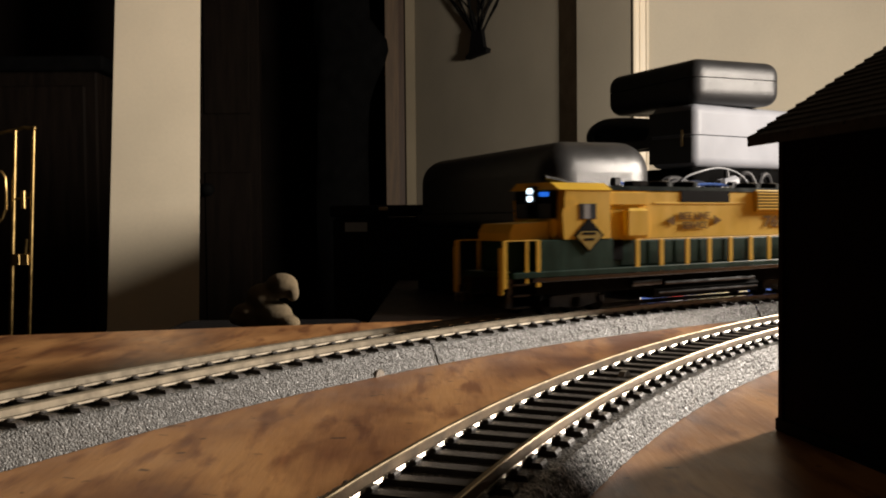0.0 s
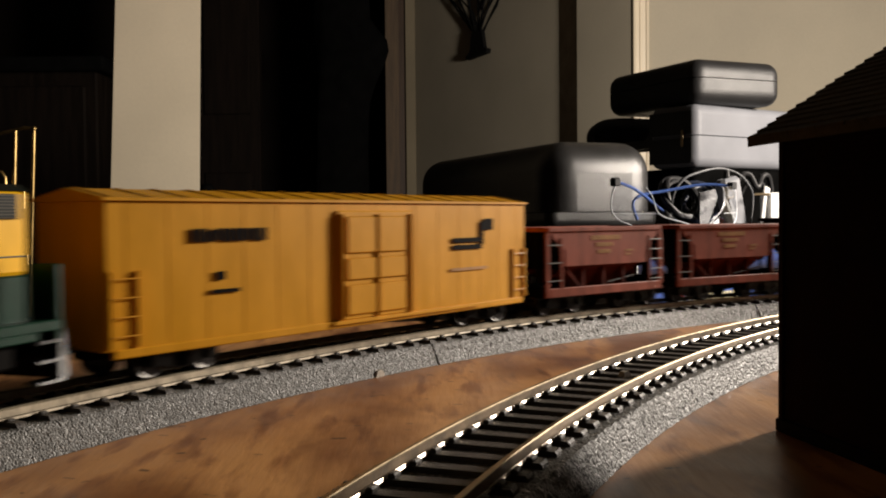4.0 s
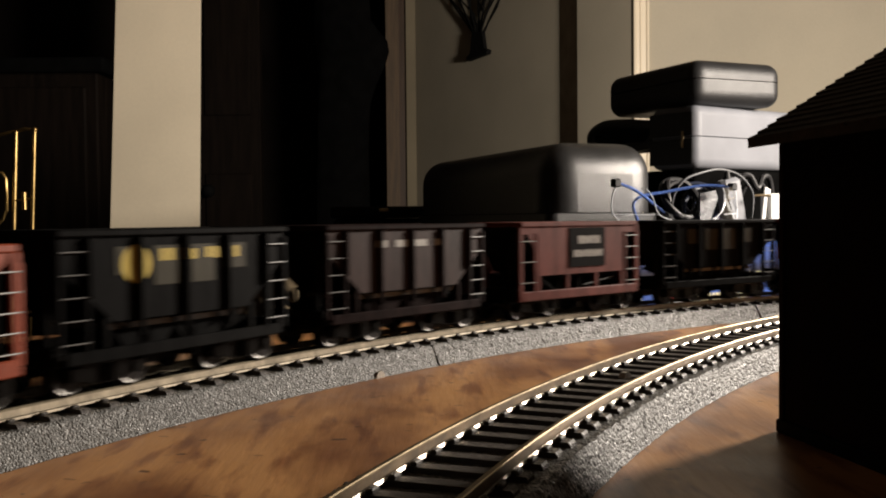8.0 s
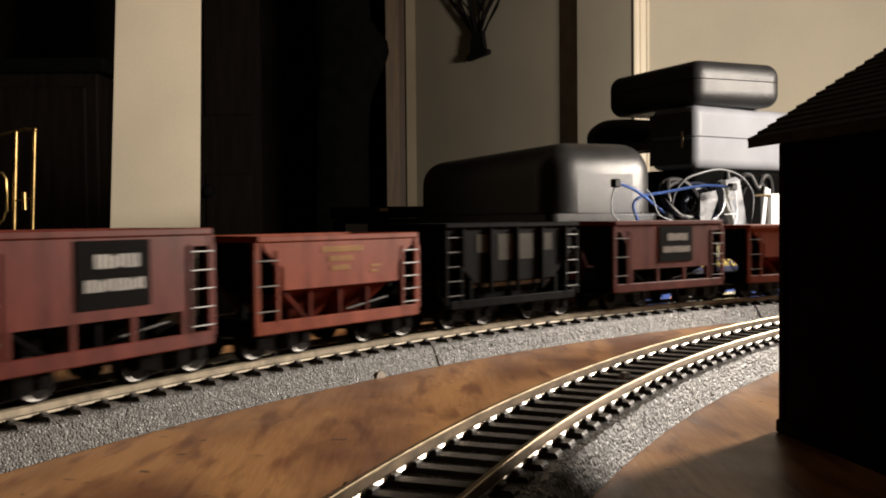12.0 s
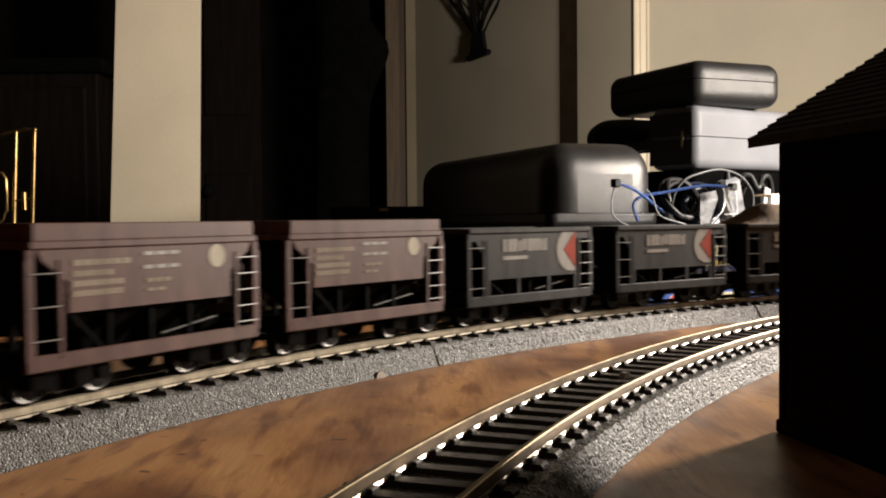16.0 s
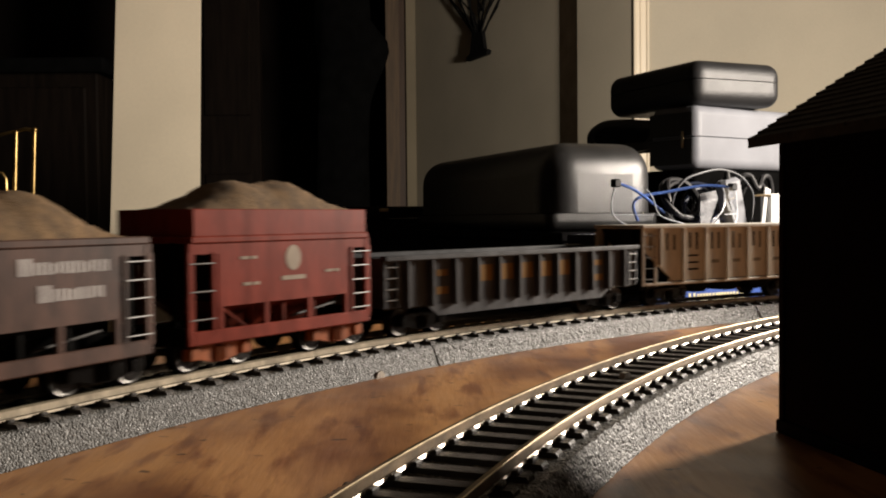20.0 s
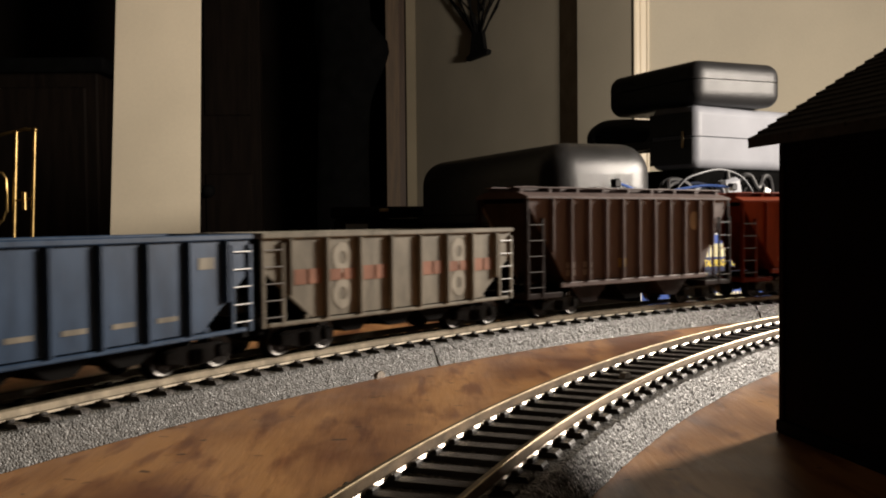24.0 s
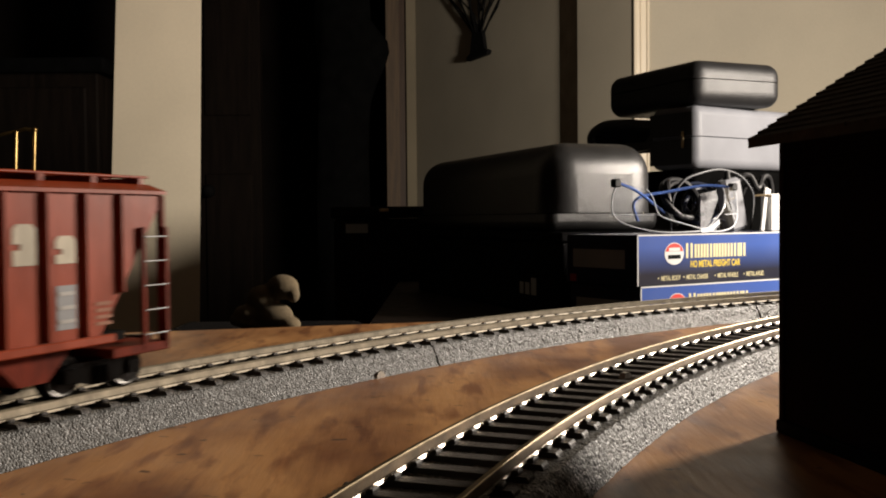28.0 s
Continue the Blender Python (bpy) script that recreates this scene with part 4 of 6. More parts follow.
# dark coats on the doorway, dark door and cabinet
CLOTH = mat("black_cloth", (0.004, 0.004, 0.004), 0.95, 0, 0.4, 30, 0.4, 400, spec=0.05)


def coat(x, y, label):
    """A heavy coat on a hook: rounded shoulder, narrower sleeve below, soft folds."""
    ob = thing("hanging_coat", label, "coat", pose(x * 0.001, y * 0.001, 0))
    profile = ((820, 30), (672, 58), (590, 62), (556, 84), (527, 109), (500, 113), (463, 104), (430, 86), (398, 72), (350, 62), (189, 56), (0, 56), (-420, 60))
    n, m = 44, 26
    vs, fs = [], []
    for j in range(n):
        z = 820 - 1240 * j / (n - 1)
        k = max(i for i in range(len(profile) - 1) if profile[i][0] >= z)
        (za, ra), (zb, rb) = profile[k], profile[k + 1]
        u = (za - z) / (za - zb)
        r = ra + (rb - ra) * u * u * (3 - 2 * u)
        w, off = (r + 85) / 2, (r - 85) / 2
        for i in range(m):
            a = 2 * math.pi * i / m
            fold = 1 + 0.045 * math.sin(a * 6 + j * 0.25)
            vs.append((off + w * math.cos(a) * fold, 0.5 * w * math.sin(a) * fold, z))
    for j in range(n - 1):
        fs += [(j * m + i, (j + 1) * m + i, (j + 1) * m + (i + 1) % m, j * m + (i + 1) % m) for i in range(m)]
    fs += [tuple(range(m)), tuple(range(n * m - 1, (n - 1) * m - 1, -1))]
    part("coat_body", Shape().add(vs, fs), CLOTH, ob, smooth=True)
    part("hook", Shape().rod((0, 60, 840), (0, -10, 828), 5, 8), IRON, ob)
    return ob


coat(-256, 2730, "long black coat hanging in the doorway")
door = thing("door_1", "dark brown panelled door standing in shade", "door", pose(-0.49, 2.6, FLOOR_Z * 0.001), kind="structure")
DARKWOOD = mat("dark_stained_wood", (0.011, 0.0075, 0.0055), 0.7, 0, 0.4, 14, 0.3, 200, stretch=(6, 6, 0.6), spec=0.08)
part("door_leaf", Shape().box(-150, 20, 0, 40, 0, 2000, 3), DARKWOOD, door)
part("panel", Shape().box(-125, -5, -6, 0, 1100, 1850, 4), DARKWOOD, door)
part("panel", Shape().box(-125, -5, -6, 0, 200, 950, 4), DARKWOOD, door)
part("knob", Shape().ball((-112, -26, 905), 17, 14, 10), IRON, door, smooth=True)
cabinet = thing("dark_cabinet", "tall dark wooden cabinet in the unlit corner", "cabinet", pose(-1.05, 2.1, FLOOR_Z * 0.001))
part("cabinet_body", Shape().box(-400, 330, 0, 400, 0, 1140, 4), DARKWOOD, cabinet)
part("cabinet_top", Shape().box(-420, 350, -20, 410, 1140, 1170, 4), CLOTH, cabinet)
part("door", Shape().box(-380, -30, -16, -0.5, 60, 1110, 4), DARKWOOD, cabinet)
part("door", Shape().box(-20, 310, -16, -0.5, 60, 1110, 4), DARKWOOD, cabinet)
# ---- the train: local x forward, +y the side toward the middle of the curve, z up from the rail tops ----


def paint(name, base, rough=0.42, vary=0.16, dark=None, spec=0.08, relief=0.08):
    return mat(name, base, rough, 0, min(0.6, vary * 1.7), 170, relief, 900, dark=dark, spec=spec, stretch=(1, 1, 0.3))


BLACK = paint("black_plastic", (0.003, 0.003, 0.003), 0.2, 0.3, spec=0.45)
STEEL = mat("wheel_steel", (0.022, 0.020, 0.019), 0.3, 1.0, 0.2, 200, 0.05)
TREAD = mat("polished_wheel_tread", (0.09, 0.086, 0.08), 0.38, 1.0, 0.3, 200, 0.0)
BEIGE = paint("weathered_beige_patch", (0.052, 0.047, 0.032), 0.5)
# near-black for grimy underframes, and for shade painted on car ends and recesses
GRIMESHADE = paint("grimy_and_shaded_parts", (0.005, 0.0045, 0.004), 0.7, 0.5, spec=0.03)
TRUCKTONE = paint("dusty_black_truck", (0.0035, 0.0032, 0.003), 0.24, 0.5, spec=0.12)
CREAMINK = paint("cream_lettering", (0.62, 0.565, 0.45), 0.5)
DULLRUNG = paint("dull_rung_metal", (0.085, 0.08, 0.075), 0.4, spec=0.25)
RUNGTONE = paint("worn_rung_metal", (0.19, 0.175, 0.16), 0.36, spec=0.32)
DULLYELLOW = paint("faded_yellow_lettering", (0.42, 0.23, 0.095), 0.5)
ORANGEINK = paint("orange_lettering", (0.27, 0.14, 0.034), 0.5)
REDPALE = paint("faded_red_lettering", (0.37, 0.185, 0.125), 0.5)
FADEDBLACK = paint("worn_dark_lettering", (0.21, 0.12, 0.045), 0.6, spec=0.02)
BLACKINK = paint("black_lettering", (0.006, 0.005, 0.005), 0.7, spec=0.02)
WORNINK = paint("worn_charcoal_lettering", (0.05, 0.045, 0.038), 0.6, spec=0.05)
FADEDINK = paint("faded_pale_lettering", (0.37, 0.31, 0.245), 0.5)
PALEINK = paint("dusty_white_lettering", (0.47, 0.435, 0.415), 0.5)
WHITEINK = paint("white_lettering", (0.474, 0.461, 0.435), 0.5)
SCARLET = paint("scarlet_lettering", (0.499, 0.07, 0.032), 0.5)
ORE = mat("brown_ore_load", (0.20, 0.122, 0.058), 0.9, 0, 0.45, 260, 1.0, 1600)
WINDOW = mat("window_glazing", (0.064, 0.077, 0.09), 0.08, 0, 0.1, 50, 0)
SILVERWIN = mat("bright_cab_window", (0.288, 0.307, 0.333), 0.12, 0, 0.1, 50, 0)
LAMPWHITE = mat("lit_headlight", (0.9, 0.95, 1.0), 0.3, emit=(0.75, 0.9, 1.0, 3.0))
LAMPBLUE = mat("lit_number_board", (0.1, 0.3, 0.9), 0.3, emit=(0.02, 0.20, 1.0, 0.7))


def wheelset_mesh():
    s = Shape()
    for y in (-8.6, 8.6):
        o = 1 if y > 0 else -1
        s.rod((0, y - o * 1.5, 0), (0, y + o * 1.1, 0), 4.75, 18)
        s.rod((0, y - o * 2.1, 0), (0, y - o * 1.5, 0), 5.3, 18)
        s.rod((0, y + o * 1.1, 0), (0, y + o * 1.5, 0), 2.6, 12, 2.5)
        # raised rim with a dished inner slope
        prof = ((4.75, 1.1), (4.75, 1.42), (4.3, 1.42), (3.95, 1.3))
        ring = [(r * math.cos(2 * math.pi * k / 24), y + o * d, r * math.sin(2 * math.pi * k / 24)) for r, d in prof for k in range(24)]
        s.add(ring, [(q * 24 + k, q * 24 + (k + 1) % 24, q * 24 + 24 + (k + 1) % 24, q * 24 + 24 + k) for q in range(3) for k in range(24)])
    s.rod((0, -8, 0), (0, 8, 0), 1.1, 8)
    me = mesh_of("wheel", s, STEEL)
    me.materials.append(TREAD)
    for q in me.polygons:
        q.material_index = 1 if abs(q.normal.y) < 0.3 or 0.9 < abs(q.normal.y) < 0.985 else 0
    return me


def truck_mesh(base):
    s = Shape()
    for y in (-11.6, 10.4):
        s.prism([(-base / 2 - 2.6, 6.2), (-base / 2 - 2.6, 3.4), (-base / 2 + 2.2, 3.2), (-2.6, 2.0), (2.6, 2.0), (base / 2 - 2.2, 3.2), (base / 2 + 2.6, 3.4), (base / 2 + 2.6, 6.2), (base / 2 - 1, 7.4), (-base / 2 + 1, 7.4)], y, y + 1.2)
        o = y + 1.2 if y > 0 else y - 0.9
        for x in (-base / 2, base / 2):
            s.box(x - 1.7, x + 1.7, o, o + 0.9, 3.2, 6.6, 0.3)
        for x in (-1.3, 0, 1.3):
            s.rod((x, o + 0.4, 2.4), (x, o + 0.4, 6.2), 0.55, 6)
    s.box(-2.4, 2.4, -10.8, 10.8, 4.6, 7.6, 0.4)
    return mesh_of("truck", s, TRUCKTONE)


WHEEL = wheelset_mesh()
TRUCKS = {b: truck_mesh(b) for b in (19.0, 31.0)}
ORANGE_TRUCK = TRUCKS[19.0].copy()
ORANGE_TRUCK.materials.clear()
ORANGE_TRUCK.materials.append(paint("rusty_orange_truck", (0.36, 0.095, 0.022), 0.55, 0.4, spec=0.2))


DARKWHEEL = WHEEL.copy()
DARKWHEEL.materials.clear()
DARKWHEEL.materials.append(GRIMESHADE)
DARKWHEEL.materials.append(STEEL)


def add_truck(car, x, base=19.0, axles=2, mesh=None, wheel=None):
    yaw = -math.degrees(math.asin(x / R_OUT)) * -1.0
    t = new("truck", mesh or TRUCKS[base])
    t.parent = car
    t.matrix_basis = pose(x * 0.001, 0, 0, 0, 0, yaw)
    xs = (-base / 2, base / 2) if axles == 2 else (-base / 2, 0, base / 2)
    for k in xs:
        w = new("wheel", wheel or WHEEL)
        w.parent = t
        w.matrix_basis = pose(k * 0.001, 0, 0.00475, 0, random.uniform(0, 40), 0)


COUPLER = mesh_of("coupler", Shape().box(-6.5, 2, -1.1, 1.1, 7.3, 9.3, 0.3).prism([(2, -2.2), (5.2, -2.4), (6.4, 0.4), (4.4, 0.8), (4.0, -0.6), (2.4, 0.4), (2.4, 2.0), (0.5, 2.0)], 6.6, 10, "z"), STEEL)


def add_couplers(car, xf, xr):
    for x, a in ((xf, 0), (xr, 180)):
        c = new("coupler", COUPLER)
        c.parent = car
        c.matrix_basis = pose(x * 0.001, 0, 0, 0, 0, a)


def patch(car, name, x, z, w, h, material, y=14.9, label="", side=1):
    """A printed patch standing a hair proud of the side; x, z its middle."""
    return part(name, Shape().box(x - w / 2, x + w / 2, *sorted((side * (y - 0.05), side * (y + 0.14))), z - h / 2, z + h / 2), material, car, label)


def glyph(car, x, z, w, h, material, y, k, side=1, stroke=0.42, name="letter_bar"):
    """A printed mark of letter size: two plain upright bars close together, of uneven height."""
    s = Shape()
    ya, yb = sorted((side * (y - 0.05), side * (y + 0.14)))
    t = max(0.5, w * stroke)
    s.box(x - w / 2, x - w / 2 + t, ya, yb, z - h / 2, z + h / 2 - (k % 3 == 1) * h * 0.12)
    s.box(x + w / 2 - t, x + w / 2, ya, yb, z - h / 2 + (k % 3 == 2) * h * 0.1, z + h / 2)
    return part(name, s, material, car)


def bars(car, x, z, widths, h, material, y=14.9, gap=0.8, side=1):
    """Lettering as plain bars; x is where the line begins (toward the front), widths run rearward."""
    for k, w in enumerate(widths):
        if h >= 2.4 and w >= 2.2:
            glyph(car, x - w / 2, z, w, h, material, y, k, side)
        else:
            patch(car, "letter_bar", x - w / 2, z, w, h, material, y, side=side)
        x -= w + gap


def ladder(car, x0, x1, z0, z1, n, material, y, bright=RUNGTONE):
    """End ladder: two stiles and n rungs on one side."""
    s = Shape()
    o = 1 if y > 0 else -1
    ob = part("ladder", s.box(x0 - 0.5, x0 + 0.5, *sorted((y, y + o * 0.9)), z0, z1).box(x1 - 0.5, x1 + 0.5, *sorted((y, y + o * 0.9)), z0, z1), material, car)
    for i in range(n):
        z = z0 + (z1 - z0) * (i + 0.6) / n
        part("rung", Shape().rod((x0, y + o * 0.9, z), (x1, y + o * 0.9, z), 0.2, 6), bright, ob)


def heap_shape(L, W, z, top, seed):
    """A heaped load with two humps and a rough surface."""
    rnd = random.Random(seed)
    s = Shape()
    nx, ny = 34, 14
    vs = []
    for i in range(nx + 1):
        for j in range(ny + 1):
            x, y = -L / 2 + L * i / nx, -W / 2 + W * j / ny
            u, v = abs(2 * x / L), abs(2 * y / W)
            hump = 0.62 * math.exp(-((x - L * 0.17) / (L * 0.15)) ** 2) + 0.72 * math.exp(-((x + L * 0.16) / (L * 0.17)) ** 2)
            hgt = (top - z) * min(1, (1 - u ** 2.2) * 0.55 + hump * 0.62) * (1 - v ** 2.0) ** 0.7
            edge = u > 0.999 or v > 0.999
            vs.append((x, y, z + (0 if edge else max(0, hgt) + rnd.uniform(-0.35, 0.35))))
    fs = [(i * (ny + 1) + j, (i + 1) * (ny + 1) + j, (i + 1) * (ny + 1) + j + 1, i * (ny + 1) + j + 1) for i in range(nx) for j in range(ny)]
    vs += [(x, y, z - 2) for x in (-L / 2, L / 2) for y in (-W / 2, W / 2)]
    k = (nx + 1) * (ny + 1)
    fs.append((k, k + 1, k + 3, k + 2))
    return s.add(vs, fs)


def funnel(s, x0, x1, y1, z1, xa, xb, ya, za):
    """A chute that narrows from a wide mouth at z1 to a small one at za."""
    vs = [(x0, -y1, z1), (x1, -y1, z1), (x1, y1, z1), (x0, y1, z1), (xa, -ya, za), (xb, -ya, za), (xb, ya, za), (xa, ya, za)]
    return s.add(vs, [(0, 1, 2, 3), (7, 6, 5, 4), (0, 4, 5, 1), (1, 5, 6, 2), (2, 6, 7, 3), (3, 7, 4, 0)])


def ore_car(label, col, style="sloped", top=33.0, ext=0.0, load=0, trucks=None, rungs=RUNGTONE, under=None):
    """Short open ore car: hopper body, side plates, sills, four ladders, rim, chutes; +38 to -38."""
    # by default the recessed chutes and braces are near black, as if in shade
    under = under or GRIMESHADE
    car = thing("ore_car", label, "model train car", group="ore cars of the train")
    part("centre_sill", Shape().box(-36, 36, -2.6, 2.6, 8.0, 12.0, 0.4), GRIMESHADE, car)
    # end parts are near black instead of car colour: painted shade between cars
    for x in (-1, 1):
        part("end_sill", Shape().box(*sorted((x * 35.4, x * 38)), -13.0, 13.0, 7.0, 11.8, 0.4), GRIMESHADE, car)
        part("end_plate", Shape().prism([(x * 34, top), (x * 33, top), (x * 22.5, 17.5), (x * 23.5, 17.5)], -13.2, 13.2), GRIMESHADE, car)
        for q in (-8, 8):
            part("end_post", Shape().box(*sorted((x * 35.2, x * 36.6)), q - 1, q + 1, 11.8, top, 0.2), GRIMESHADE, car)
    for x in (-1, 1):
        lo, hi = sorted((x * 0.5, x * 24))
        a, b = sorted((x * 5.0, x * 11.0))
        part("hopper_chute", funnel(Shape(), lo, hi, 11.5, 18.6, a, b, 3.4, 5.5), under, car)
        for y in (-1, 1):
            part("corner_post", Shape().box(*sorted((x * 35.0, x * 37.2)), *sorted((y * 13.3, y * 14.6)), 7.2, top, 0.3), col, car)
    for y in (-1, 1):
        ya, yb = sorted((y * 13.4, y * 14.4))
        if style == "sloped":
            poly = [(-34.6, top), (34.6, top), (33.0, top - 2.6), (26.2, top - 7.5), (26.0, 19.2), (-26.0, 19.2), (-26.2, top - 7.5), (-33.0, top - 2.6)]
        else:
            poly = [(-35.6, top), (35.6, top), (35.6, top - 3), (26.8, top - 3), (26.8, 16.6), (-26.8, 16.6), (-26.8, top - 3), (-35.6, top - 3)]
        part("side_plate", Shape().prism(poly, ya, yb), col, car)
        low = 19.2 if style == "sloped" else 16.6
        part("side_slope", Shape().prism([(y * 13.4, low + 0.2), (y * 14.2, low + 0.2), (y * 4.4, low - 5.0), (y * 4.0, low - 4.4)], -23.0, 23.0, "x"), under, car)
        part("side_sill", Shape().box(-35.4, 35.4, *sorted((y * 13.2, y * 14.7)), 7.2, 10.8, 0.3), col, car)
        if style == "plain":
            for x in (-26.0, -9.0, 9.0, 26.0):
                part("side_post", Shape().box(x - 0.9, x + 0.9, *sorted((y * 13.3, y * 14.5)), 10.6, low + 0.3, 0.2), col, car)
        for x in (-13.0, 0.0, 13.0):
            part("brace", Shape().box(x - 0.7, x + 0.7, *sorted((y * 9.5, y * 12.5)), 8.8, low - 0.4, 0.2), under, car)
        part("brace", Shape().prism([(15.5, 10.8), (16.5, 10.8), (25.8, low), (24.6, low)], *sorted((y * 12.4, y * 13.2))), under, car)
        part("brake_rod", Shape().rod((-22, y * 12.6, 14.2), (-4, y * 11.6, 11.6), 0.35, 6), DULLRUNG, car)
        for x in (-1, 1):
            a, b = sorted((x * 28.4, x * 36.8))
            ladder(car, a, b, 9.5, top - 2.5, 3 if x > 0 else 5, col, y * 13.8, rungs)
    rim = Shape()
    for a in ((-36.4, 36.4, 13.0, 15.0), (-36.4, 36.4, -15.0, -13.0), (34.4, 36.4, -13.0, 13.0), (-36.4, -34.4, -13.0, 13.0)):
        rim.box(*a, top - 0.2, top + 1.6, 0.3)
    part("top_rim", rim, col, car)
    z = top + 1.6
    if ext:
        s = Shape()
        for a in ((-35.4, 35.4, 13.3, 14.5), (-35.4, 35.4, -14.5, -13.3), (34.2, 35.4, -13.3, 13.3), (-35.4, -34.2, -13.3, 13.3)):
            s.box(*a, z - 0.1, z + ext, 0.2)
        part("extension_board", s, col, car)
        z += ext
    if load:
        part("ore_load", heap_shape(68, 26.4, z - 0.6, z + load, int(load * 10)), ORE, car, "heaped brown ore load", smooth=True)
    for x in (-24.5, 24.5):
        add_truck(car, x, mesh=trucks)
    add_couplers(car, 40.5, -40.5)
    return car


def ribbed_hopper(label, col, plate, half, top, ribs, slope_x, category="model train car", group="", rungs=RUNGTONE, low=16.0, narrow=True):
    """Open hopper with ribbed sides, slanted ends, sills, ladders and pockets; half is half the length."""
    car = thing("hopper_car", label, category, group=group)
    part("centre_sill", Shape().box(-half + 2, half - 2, -2.6, 2.6, 7.6, 12.0, 0.4), GRIMESHADE, car)
    # shade at the hopper's ends is put into their near-black paint
    for x in (-1, 1):
        part("end_sill", Shape().box(*sorted((x * (half - 2.6), x * half)), -13.0, 13.0, 7.0, 11.5, 0.4), GRIMESHADE, car)
        part("end_plate", Shape().prism([(x * (half - 2), top), (x * (half - 3), top), (x * (half - slope_x - 5), low - 3), (x * (half - slope_x - 4), low - 3)], -13.2, 13.2), GRIMESHADE, car)
        for q in (-9, 9):
            part("end_post", Shape().box(*sorted((x * (half - 2.2), x * (half - 0.8))), q - 1, q + 1, 11.5, top, 0.2), GRIMESHADE, car)
    n_pocket = 2 if half < 45 else 3
    for k in range(n_pocket):
        xc = (k - (n_pocket - 1) / 2) * (half * 1.0 / n_pocket)
        part("pocket", Shape().prism([(xc - half * 0.30 / n_pocket * 2, low), (xc + half * 0.30 / n_pocket * 2, low), (xc + 3.4, 4.6), (xc - 3.4, 4.6)], -10, 10), GRIMESHADE if half > 45 else col, car)
    zc = top - (top - low) * 0.38
    for y in (-1, 1):
        poly = [(-half + 1, top), (half - 1, top), (half - 1, zc), (half - slope_x, low), (-half + slope_x, low), (-half + 1, zc)]
        part("side_plate", Shape().prism(poly, *sorted((y * 13.0, y * 14.0))), plate, car)
        for k in range(ribs):
            x = (k - (ribs - 1) / 2) * (2 * half - 2 * slope_x * 0.55) / (ribs - 1)
            zl = low - (4 if narrow else 0.5)
            if abs(x) > half - slope_x:
                zl = low + (abs(x) - half + slope_x) / (slope_x - 1) * (zc - low)
            part("rib", Shape().box(x - 0.6, x + 0.6, *sorted((y * 13.9, y * 15.5)), zl, top - 0.3, 0.25), col, car)
        part("side_sill", Shape().box(-half + 2.6, half - 2.6, *sorted((y * 13.2, y * 14.7)), 7.2 if half < 45 else 9.0, 10.2, 0.3), col, car)
        for x in (-1, 1):
            a, b = sorted((x * (half - 8.4), x * (half - 0.9)))
            ladder(car, a, b, 9.0, top - 1.5, 5, col, y * 13.9, rungs)
            part("end_strut", Shape().box(*sorted((x * (half - slope_x + 1), x * (half - slope_x + 2.6))), *sorted((y * 12.6, y * 14.0)), 10.2, low + 1, 0.2), col, car)
    rim = Shape()
    for a in ((-half, half, 13.0, 15.2), (-half, half, -15.2, -13.0), (half - 2, half, -13.0, 13.0), (-half, -half + 2, -13.0, 13.0)):
        rim.box(*a, top - 0.2, top + 1.4, 0.3)
    part("top_rim", rim, col, car)
    part("inner_floor", Shape().box(-half + slope_x, half - slope_x, -12.6, 12.6, low - 2, low - 0.6), BLACK, car)
    xt = half - 15.5 if half < 45 else half - 19
    for x in (-xt, xt):
        add_truck(car, x)
    add_couplers(car, half + 2.5, -half - 2.5)
    return car


